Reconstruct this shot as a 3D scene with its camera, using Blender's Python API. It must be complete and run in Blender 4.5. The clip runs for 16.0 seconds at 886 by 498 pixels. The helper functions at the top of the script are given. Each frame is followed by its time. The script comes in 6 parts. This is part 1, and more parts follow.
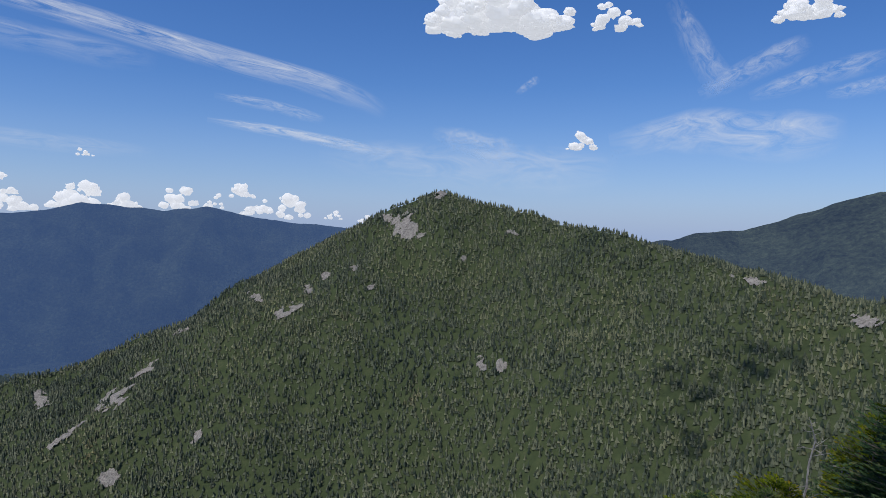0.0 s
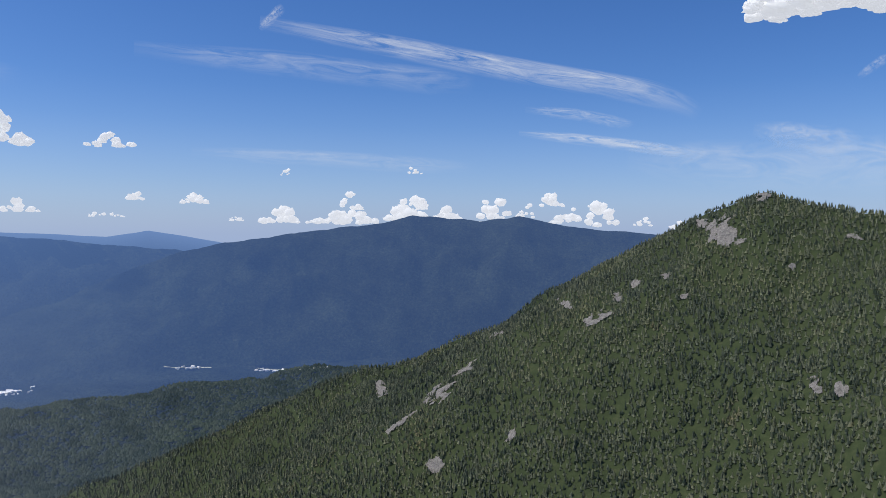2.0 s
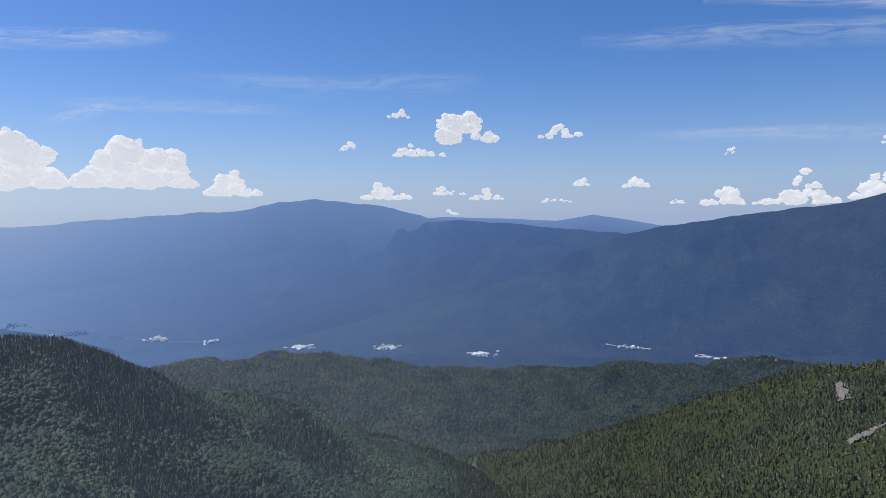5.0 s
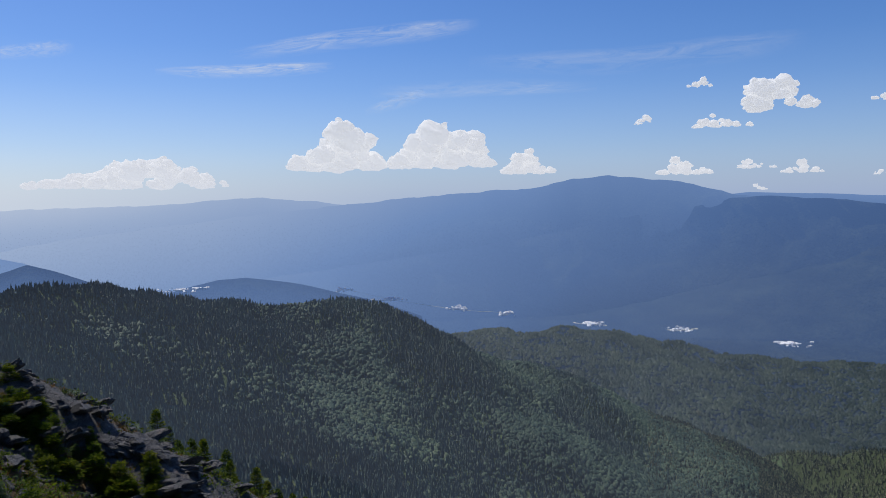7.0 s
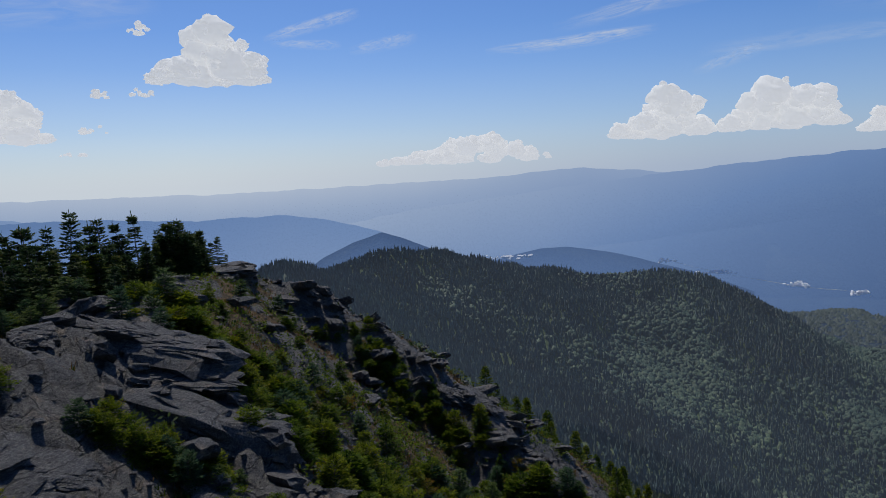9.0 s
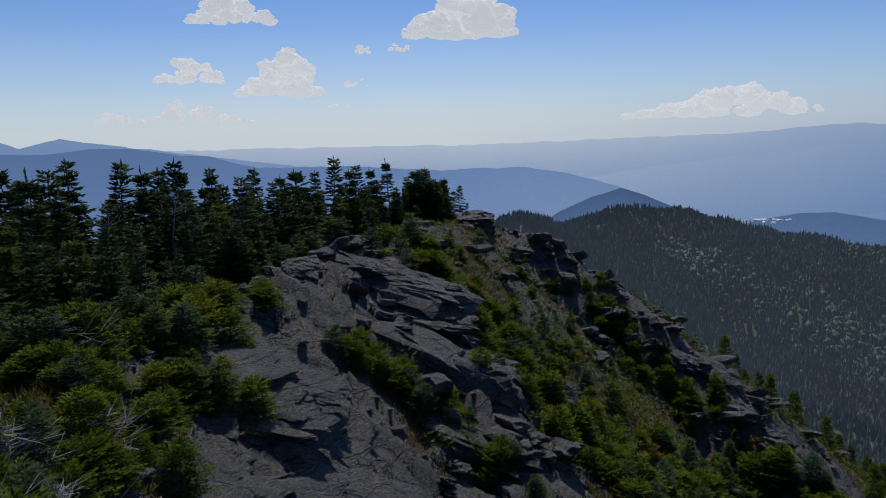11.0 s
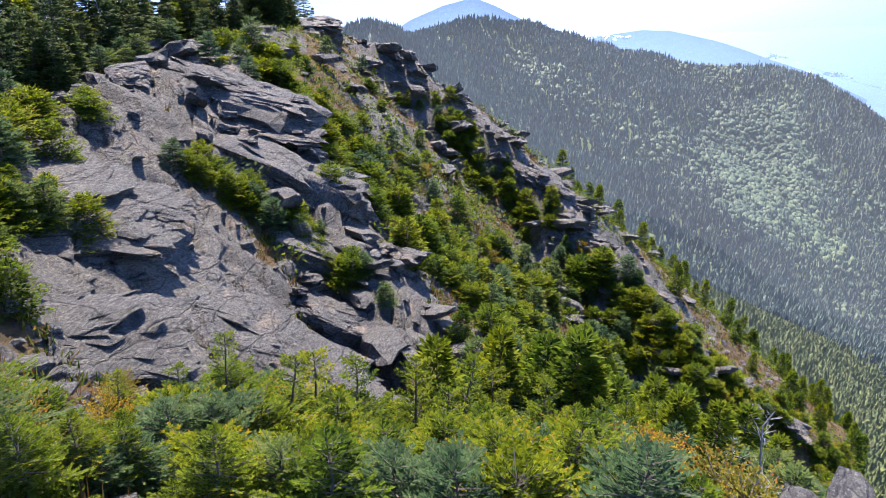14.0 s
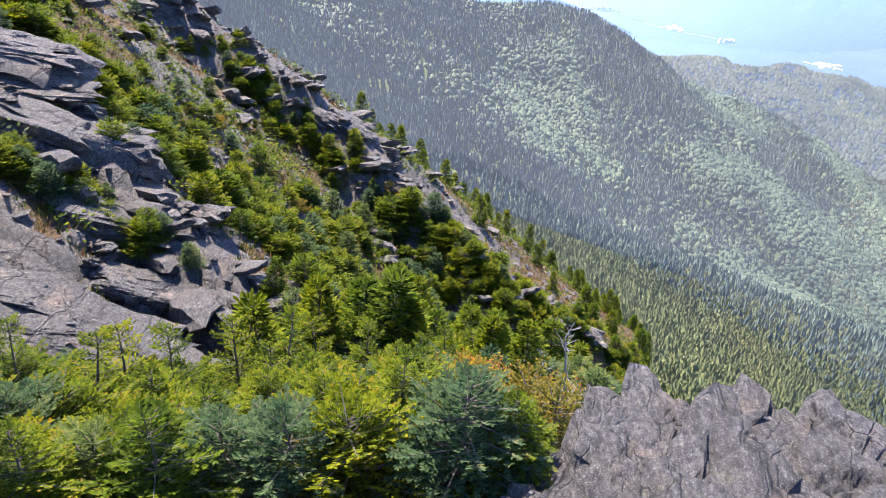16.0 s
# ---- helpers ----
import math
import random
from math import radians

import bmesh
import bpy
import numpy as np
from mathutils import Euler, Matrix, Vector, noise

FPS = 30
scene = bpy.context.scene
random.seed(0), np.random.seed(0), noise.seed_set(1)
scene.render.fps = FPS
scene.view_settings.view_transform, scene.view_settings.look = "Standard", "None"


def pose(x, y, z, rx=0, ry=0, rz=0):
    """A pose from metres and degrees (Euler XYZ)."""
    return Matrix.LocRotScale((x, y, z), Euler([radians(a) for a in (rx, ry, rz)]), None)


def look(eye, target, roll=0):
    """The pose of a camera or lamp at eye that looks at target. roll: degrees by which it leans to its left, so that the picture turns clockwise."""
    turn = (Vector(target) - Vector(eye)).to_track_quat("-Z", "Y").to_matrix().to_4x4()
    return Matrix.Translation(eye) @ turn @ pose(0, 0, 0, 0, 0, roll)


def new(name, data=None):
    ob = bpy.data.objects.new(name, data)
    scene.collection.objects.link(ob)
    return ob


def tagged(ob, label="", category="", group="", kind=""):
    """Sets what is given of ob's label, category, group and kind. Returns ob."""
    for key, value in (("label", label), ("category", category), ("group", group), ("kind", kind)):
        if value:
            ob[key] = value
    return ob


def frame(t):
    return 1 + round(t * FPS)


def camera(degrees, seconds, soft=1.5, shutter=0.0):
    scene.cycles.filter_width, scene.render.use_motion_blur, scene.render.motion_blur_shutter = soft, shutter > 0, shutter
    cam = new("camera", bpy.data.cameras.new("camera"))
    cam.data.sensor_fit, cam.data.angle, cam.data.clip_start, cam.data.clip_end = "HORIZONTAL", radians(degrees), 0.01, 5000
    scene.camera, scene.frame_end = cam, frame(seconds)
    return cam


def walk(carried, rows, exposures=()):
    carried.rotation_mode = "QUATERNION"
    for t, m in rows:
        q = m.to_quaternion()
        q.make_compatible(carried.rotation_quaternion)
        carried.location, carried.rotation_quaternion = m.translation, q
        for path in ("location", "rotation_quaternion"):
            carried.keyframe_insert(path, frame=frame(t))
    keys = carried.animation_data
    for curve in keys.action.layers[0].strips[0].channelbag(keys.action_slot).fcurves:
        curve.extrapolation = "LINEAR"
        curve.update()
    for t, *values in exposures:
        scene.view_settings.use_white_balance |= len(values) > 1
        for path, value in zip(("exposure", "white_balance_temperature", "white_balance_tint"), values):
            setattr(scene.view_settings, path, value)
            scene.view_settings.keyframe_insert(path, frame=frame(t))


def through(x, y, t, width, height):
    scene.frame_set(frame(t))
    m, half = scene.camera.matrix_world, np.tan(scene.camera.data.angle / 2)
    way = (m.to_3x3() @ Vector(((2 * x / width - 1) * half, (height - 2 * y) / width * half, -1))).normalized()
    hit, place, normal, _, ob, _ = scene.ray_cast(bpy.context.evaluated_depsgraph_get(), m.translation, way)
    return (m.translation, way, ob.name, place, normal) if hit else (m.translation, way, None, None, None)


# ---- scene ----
cam = camera(63.9, 16.0, soft=0.6)
EYE = (0.0, 0.0, 0.0)


def aim(yaw, pitch, roll):
    """The camera's pose from its compass turn (to the left of +y), its tilt and its lean, in degrees."""
    a, p = radians(yaw), radians(pitch)
    return look(EYE, (EYE[0] - math.sin(a) * math.cos(p), EYE[1] + math.cos(a) * math.cos(p), EYE[2] + math.sin(p)), roll)


TURNS = [(0, -0.00, -1.41, 1.20), (0.5, 7.65, -1.38, 0.85), (1, 13.53, -1.27, 0.55), (1.5, 19.22, -1.17, 0.48),
      (2, 24.52, -1.13, 0.32), (2.5, 32.38, -1.49, -0.50), (3, 38.64, -1.79, -1.11), (3.5, 42.78, -1.71, -1.02),
      (4, 49.04, -1.75, -0.76), (4.2, 51.53, -1.89, -0.71), (6.3, 71.22, -3.64, -0.02), (6.5, 74.13, -3.84, -0.14),
      (7, 82.24, -4.14, -0.78), (7.5, 88.34, -4.49, -1.10), (8, 95.82, -5.55, -1.70), (8.5, 103.14, -5.75, -2.37),
      (9, 107.82, -5.87, -2.48), (9.5, 112.34, -5.96, -2.49), (10, 118.52, -5.93, -1.82), (10.2, 120.93, -5.89, -1.63),
      (12.3, 130.06, -16.20, -0.50), (12.5, 128.56, -17.67, -0.08), (13, 123.44, -20.45, 0.94), (13.5, 118.45, -22.72, 1.47),
      (14, 114.38, -23.87, 1.80), (14.5, 110.23, -24.70, 2.19), (15, 106.31, -26.06, 2.54), (15.5, 101.94, -27.05, 2.98),
      (16, 97.36, -27.57, 3.67)]
walk(cam, [(t, aim(y, p, r)) for t, y, p, r in TURNS],
     exposures=[(0, -0.1, 6400, 10), (2.5, -0.05, 6450, 10), (7, -0.15, 6500, 10), (10, -0.38, 6550, 8), (12.5, -0.05, 6750, 10), (13, 0.98, 6950, 12), (13.5, 1.68, 7150, 13), (14, 2.2, 7250, 15), (16, 2.42, 7300, 19)])

from mathutils.bvhtree import BVHTree

# ---- light ----
SUN_AZ, SUN_EL = 127.0, 58.0
world = bpy.data.worlds.new("sky")
scene.world = world
world.use_nodes = True
wn = world.node_tree
wn.nodes.clear()
sky = wn.nodes.new("ShaderNodeTexSky")
sky.sky_type, sky.sun_disc = "NISHITA", False
sky.sun_elevation, sky.sun_rotation = radians(SUN_EL), radians(-SUN_AZ)
sky.altitude, sky.air_density, sky.dust_density, sky.ozone_density = 1200, 1.0, 1.5, 2.0
bg = wn.nodes.new("ShaderNodeBackground")
bg.inputs["Strength"].default_value = 0.1
wout = wn.nodes.new("ShaderNodeOutputWorld")
vivid = wn.nodes.new("ShaderNodeHueSaturation")
vivid.inputs["Saturation"].default_value = 1.25
tint = wn.nodes.new("ShaderNodeMix")
tint.data_type, tint.blend_type = "RGBA", "MULTIPLY"
tint.inputs[0].default_value, tint.inputs[7].default_value = 1.0, (0.84, 0.95, 1.24, 1)
wn.links.new(sky.outputs[0], vivid.inputs["Color"])
wn.links.new(vivid.outputs[0], tint.inputs[6])
wn.links.new(tint.outputs[2], bg.inputs[0])
wn.links.new(bg.outputs[0], wout.inputs[0])
sun_dir = Vector((-math.sin(radians(SUN_AZ)) * math.cos(radians(SUN_EL)), math.cos(radians(SUN_AZ)) * math.cos(radians(SUN_EL)), math.sin(radians(SUN_EL))))
sun = new("sun", bpy.data.lights.new("sun", "SUN"))
sun.data.energy, sun.data.angle, sun.data.color = 3.6, radians(0.53), (1.0, 0.95, 0.87)
sun.matrix_world = sun_dir.to_track_quat("Z", "Y").to_matrix().to_4x4()


# ---- arithmetic ----
def polar(az, r, el):
    """A point from its turn to the left of +y and its rise (degrees), at the level distance r from the eye."""
    return np.array((-math.sin(radians(az)) * r, math.cos(radians(az)) * r, math.tan(radians(el)) * r))


def hash2(i, j, seed):
    h = (i.astype(np.int64) * 374761393 + j.astype(np.int64) * 668265263 + seed * 974634777) & 0xFFFFFFFF
    h = ((h ^ (h >> 13)) * 1274126177) & 0xFFFFFFFF
    return ((h ^ (h >> 16)) & 0xFFFFFF) / float(0xFFFFFF)


def vnoise(x, y, seed=0):
    """Smooth noise from -1 to 1."""
    i, j = np.floor(x), np.floor(y)
    u, v = x - i, y - j
    u, v = u * u * u * (u * (6 * u - 15) + 10), v * v * v * (v * (6 * v - 15) + 10)
    a, b, c, d = hash2(i, j, seed), hash2(i + 1, j, seed), hash2(i, j + 1, seed), hash2(i + 1, j + 1, seed)
    return 2 * (a + (b - a) * u + (c - a) * v + (a - b - c + d) * u * v) - 1


def fbm(x, y, octaves=4, seed=0, gain=0.5):
    out, amp = 0, 1.0
    for k in range(octaves):
        out = out + amp * vnoise(x, y, seed + k)
        x, y, amp = 0.8 * x * 2 + 0.6 * y * 2 + 3.1, 0.8 * y * 2 - 0.6 * x * 2 + 7.7, amp * gain
    return out


def cells(x, y, seed=0):
    """Distance to the nearest and second nearest cell point, and the nearest cell's random number."""
    i, j = np.floor(x), np.floor(y)
    f1, f2, who = np.full(x.shape, 9.0), np.full(x.shape, 9.0), np.zeros(x.shape)
    for di in (-1, 0, 1):
        for dj in (-1, 0, 1):
            a, b = i + di, j + dj
            d = np.hypot(a + hash2(a, b, seed) - x, b + hash2(a, b, seed + 1) - y)
            near = d < f1
            f2 = np.where(near, f1, np.minimum(f2, d))
            who = np.where(near, hash2(a, b, seed + 2), who)
            f1 = np.where(near, d, f1)
    return f1, f2, who


def smooth(a, b, x):
    t = np.clip((x - a) / (b - a), 0, 1)
    return t * t * (3 - 2 * t)


def tent(x, y, crest, left, right, rounded):
    """The height of a ridge along the crest's points, falling by the slopes left and right of its way."""
    best = np.full(x.shape, -1e9)
    for p, q in zip(crest[:-1], crest[1:]):
        dx, dy = q[0] - p[0], q[1] - p[1]
        s = np.clip(((x - p[0]) * dx + (y - p[1]) * dy) / (dx * dx + dy * dy), 0, 1)
        ex, ey = x - p[0] - s * dx, y - p[1] - s * dy
        side = smooth(-1, 1, (dx * ey - dy * ex) / (np.hypot(dx, dy) * (np.hypot(ex, ey) + 1e-6)))
        slope = right + (left - right) * side
        d = np.sqrt(ex * ex + ey * ey + rounded ** 2) - rounded
        best = np.maximum(best, p[2] + s * (q[2] - p[2]) - slope * d)
    return best


# ---- the lie of the land ----
PEAK = [polar(*p) for p in ((-120, 200, -22), (-75, 300, -14), (-50, 450, -7.5), (-32, 620, -4.1), (-18, 800, -0.9), (-9.7, 900, 0.85), (-4, 960, 1.7),
                            (0, 1000, 3.0), (3.9, 1005, 1.85), (7.5, 1010, -0.2), (10.1, 1015, -2.3), (16.9, 1040, -5.7), (24.9, 1080, -8.95),
                            (32, 1130, -11.2), (47, 1250, -16.5), (55, 1320, -18.5), (64, 1420, -20.2))]
SPUR = [polar(*p) for p in ((122, 150, -17), (122.5, 280, -15), (122, 450, -10.4), (120.5, 600, -7.8), (117, 680, -6.75), (112.9, 740, -6.6), (107.8, 800, -6.75),
                            (102, 860, -7.5), (95, 920, -8.45), (90.6, 950, -8.75), (87.9, 970, -9.3), (83.4, 1000, -11.1), (77.4, 1060, -13.0),
                            (73, 1080, -14.5), (68.8, 1100, -16.8), (64, 1130, -20))]
FOOT = [polar(*p) for p in ((95, 2300, -12.5), (80, 2300, -11.1), (70, 2350, -10.75), (65, 2400, -11.6), (57.8, 2450, -12.4), (48.6, 2450, -12.1), (41.8, 2450, -11.4), (33, 2500, -10.7), (10, 2500, -11))]
TOP = [polar(*p) for p in ((174, 3.5, -33), (165, 8, -20.5), (153, 13, -14), (146, 15.5, -12.9), (139, 19, -10.8), (133.3, 24, -8.8), (128, 31, -7.4), (124.3, 38, -6.6), (122.5, 60, -10), (122, 150, -17))]
RIB = [polar(*p) for p in ((124.3, 38, -6.6), (119, 37, -8.4), (115, 36, -11.1), (107, 33, -17), (98.5, 28, -25), (92.6, 25, -30.0), (86, 26, -32.2), (80.5, 27, -33.4))]
KNOLL_RIB = [polar(*p) for p in ((133.3, 24, -8.8), (127, 19, -16.5), (123, 16, -23), (118.5, 12.5, -32))]
SLAB = [polar(*p) for p in ((146, 13, -15.5), (140, 11.5, -20), (132, 10, -25), (122, 10, -29))]
STAND = [polar(*p) for p in ((-60, 6, -16), (0, 0.01, 0), (80, 2.2, -52))]
STAND[1][2] = -1.75
SHOULDER = [polar(*p) for p in ((-70, 3, -32), (-34, 6, -22), (-31, 9.5, -19.5))]


def far_height(x, y):
    r = np.hypot(x, y)
    wx, wy = x + 25 * vnoise(x / 160, y / 160, 5), y + 25 * vnoise(x / 160, y / 160, 6)
    h = -430 - np.minimum(0.1 * r, 195)
    gully = 1 + 0.22 * fbm(x / 170, y / 170, 3, 11)
    crests = np.maximum(tent(x * 0.75 + wx * 0.25, y * 0.75 + wy * 0.25, PEAK, 0.62, 0.55, 12), tent(x, y, SPUR, 0.5, 0.47, 14))
    h = np.maximum(h, crests)
    h = np.maximum(h, tent(x, y, FOOT, 0.3, 0.28, 60) + 8 * fbm(x / 200, y / 200, 3, 3))
    low = smooth(0, 220, 120 - crests)
    return h + 14 * low * (fbm(x / 120, y / 120, 3, 21)) * smooth(150, 500, r) + 1.5 * fbm(x / 25, y / 25, 2, 31) * smooth(100, 300, r)


def along(x, y, crest):
    """Level distance from a line of points."""
    best = np.full(x.shape, 1e9)
    for p, q in zip(crest[:-1], crest[1:]):
        dx, dy = q[0] - p[0], q[1] - p[1]
        s = np.clip(((x - p[0]) * dx + (y - p[1]) * dy) / (dx * dx + dy * dy), 0, 1)
        best = np.minimum(best, np.hypot(x - p[0] - s * dx, y - p[1] - s * dy))
    return best


def near_height(x, y):
    h = np.maximum(tent(x, y, TOP, 0.1, 0.82, 0.8), tent(x, y, RIB, 0.85, 0.8, 0.7))
    h = np.maximum(h, tent(x, y, KNOLL_RIB, 0.85, 1.9, 0.5))
    h = np.maximum(h, tent(x, y, SHOULDER, 0.6, 0.6, 0.5))
    h = np.maximum(h, tent(x, y, STAND, 0.75, 0.75, 0.5))
    az = np.degrees(np.arctan2(-x, y))
    return h - 0.55 * np.maximum(np.hypot(x, y) - 6, 0) * smooth(10, 35, az) * (1 - smooth(71, 79, az))


# the dip of the rock's layers: they run down the slope, to the north-west
LAY_U, LAY_V = (-0.55, 0.83), (0.83, 0.55)


def bareness(x, y):
    """How bare the rock is: 1 on slabs and ribs, 0 under woods and turf."""
    slab = 1 - smooth(2.2, 3.4, along(x, y, SLAB))
    ribs = 1 - smooth(1.0, 2.2, np.minimum(along(x, y, KNOLL_RIB), along(x, y, TOP[3:7]) * 1.3))
    edge = 1 - smooth(0.8, 2.0, along(x, y, RIB))
    stand = 1 - smooth(3.2, 3.8, np.hypot(x + 2.3, y - 1.4))
    side = smooth(-1, 1, fbm(x / 1.7, y / 1.7, 3, 45) * 2.0)
    hill = side * (1 - smooth(0.0, 0.05, tent(x, y, TOP, 0.1, 0.82, 0.8) - tent(x, y, TOP, 0.3, 0.82, 0.8))) * 0.8
    az = np.degrees(np.arctan2(-x, y))
    grown = np.where(np.hypot(x, y) > 15, smooth(84, 101, az), 1.0)
    return np.clip(np.maximum.reduce([slab, ribs, edge * (0.5 + 0.5 * side) * grown, stand, hill * 1.15 * grown]), 0, 1)


def crags(x, y, bare):
    """Ledges, blocks and cracks of the bare rock."""
    u, v = x * LAY_U[0] + y * LAY_U[1], x * LAY_V[0] + y * LAY_V[1]
    u, v = u + 0.25 * fbm(x / 1.3, y / 1.3, 3, 60), v + 0.3 * fbm(x / 2.1, y / 2.1, 3, 63)
    f1, f2, who = cells(u / 1.5, v / 0.75, 51)
    g1, g2, whog = cells(u / 0.42, v / 0.2, 54)
    big = 0.24 * (who - 0.5) - 0.14 * (1 - smooth(0.0, 0.09, f2 - f1))
    small = 0.085 * (whog - 0.5) - 0.045 * (1 - smooth(0.0, 0.12, g2 - g1))
    s = v / 0.9 + 0.4 * fbm(u / 3, v / 3, 2, 66)
    ledge = 0.28 * ((s - np.floor(s)) ** 3 - 0.3)
    calm = 1 - 0.6 * (1 - smooth(0.5, 2.0, along(x, y, RIB))) - 0.55 * (1 - smooth(1.2, 2.6, along(x, y, SLAB)))
    return bare * ((big + ledge) * calm + small * (0.75 + 0.25 * calm)) + 0.05 * fbm(x / 0.35, y / 0.35, 4, 69)


def height(x, y):
    r = np.hypot(x, y)
    near = near_height(x, y)
    soft = 0.2 * fbm(x / 3.0, y / 3.0, 3, 41) * smooth(1.5, 8, r)
    return np.maximum(near + soft, far_height(x, y))


def full_height(x, y):
    near = np.hypot(x, y) < 95
    h = height(x, y)
    fade = (0.25 * smooth(1.4, 2.8, np.hypot(x, y)) + 0.75 * smooth(4.5, 8, np.hypot(x, y))) * (1 - smooth(60, 90, np.hypot(x, y)))
    h[near] += (crags(x, y, bareness(x, y)) * fade)[near]
    return h


# ---- materials ----
def material(name):
    m = bpy.data.materials.new(name)
    m.use_nodes = True
    m.node_tree.nodes.clear()
    return m, m.node_tree


def node(nt, kind, **values):
    n = nt.nodes.new("ShaderNode" + kind)
    for key, value in values.items():
        n.inputs[key.replace("_", " ")].default_value = value
    return n


def ramp(nt, source, stops):
    n = nt.nodes.new("ShaderNodeValToRGB")
    e = n.color_ramp.elements
    while len(e) > len(stops):
        e.remove(e[-1])
    while len(e) < len(stops):
        e.new(0.5)
    for k, (at, c) in enumerate(stops):
        e[k].position, e[k].color = at, (*c, 1)
    nt.links.new(source, n.inputs[0])
    return n.outputs[0]


def noise_of(nt, vector, scale, detail=5, rough=0.6):
    n = node(nt, "TexNoise", Scale=scale, Detail=detail, Roughness=rough)
    nt.links.new(vector, n.inputs["Vector"])
    return n.outputs[0]


def mix(nt, factor, a, b, kind="MIX"):
    n = nt.nodes.new("ShaderNodeMix")
    n.data_type, n.blend_type = "RGBA", kind
    for value, at in ((factor, 0), (a, 6), (b, 7)):
        if hasattr(value, "links"):
            nt.links.new(value, n.inputs[at])
        else:
            n.inputs[at].default_value = (*value, 1) if isinstance(value, tuple) else value
    return n.outputs[2]


def surface(nt, colour, rough=0.8, bump=None, strength=0.4, distance=0.05, specular=0.3):
    b = node(nt, "BsdfPrincipled", Roughness=rough)
    b.inputs["Specular IOR Level"].default_value = specular
    if hasattr(colour, "links"):
        nt.links.new(colour, b.inputs["Base Color"])
    else:
        b.inputs["Base Color"].default_value = (*colour, 1)
    if bump is not None:
        n = node(nt, "Bump", Strength=strength, Distance=distance)
        nt.links.new(bump, n.inputs["Height"])
        nt.links.new(n.outputs[0], b.inputs["Normal"])
    o = nt.nodes.new("ShaderNodeOutputMaterial")
    nt.links.new(b.outputs[0], o.inputs[0])
    return b


def place(nt):
    return nt.nodes.new("ShaderNodeNewGeometry").outputs["Position"]


def island(nt):
    return nt.nodes.new("ShaderNodeNewGeometry").outputs["Random Per Island"]


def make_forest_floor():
    """Dark litter under spruces, pale ferns and brush under the broadleaf wood; the spur side also lightened to lift
    shaded gaps.
    """
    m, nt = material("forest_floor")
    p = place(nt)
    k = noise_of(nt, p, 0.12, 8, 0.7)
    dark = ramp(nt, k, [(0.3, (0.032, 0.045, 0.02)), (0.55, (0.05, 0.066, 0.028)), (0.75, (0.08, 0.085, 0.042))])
    pale_floor = ramp(nt, k, [(0.3, (0.055, 0.085, 0.04)), (0.55, (0.085, 0.12, 0.055)), (0.75, (0.12, 0.145, 0.07))])
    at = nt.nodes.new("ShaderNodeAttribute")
    at.attribute_name = "pale_floor"
    surface(nt, mix(nt, at.outputs["Fac"], dark, pale_floor), 0.9, noise_of(nt, p, 0.3, 6, 0.7), 0.4, 1.0, 0.1)
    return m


def calc(nt, operation, a, b=None):
    n = nt.nodes.new("ShaderNodeMath")
    n.operation = operation
    for k, v in enumerate((a, b)):
        if v is None:
            continue
        if hasattr(v, "links"):
            nt.links.new(v, n.inputs[k])
        else:
            n.inputs[k].default_value = v
    return n.outputs[0]


def span(nt, value, low, high):
    n = nt.nodes.new("ShaderNodeMapRange")
    n.inputs[1].default_value, n.inputs[2].default_value = low, high
    nt.links.new(value, n.inputs[0])
    return n.outputs[0]


def stretched(nt, sx, sy, sz, turn):
    n = nt.nodes.new("ShaderNodeMapping")
    n.inputs["Scale"].default_value, n.inputs["Rotation"].default_value = (sx, sy, sz), turn
    nt.links.new(place(nt), n.inputs["Vector"])
    return n.outputs[0]


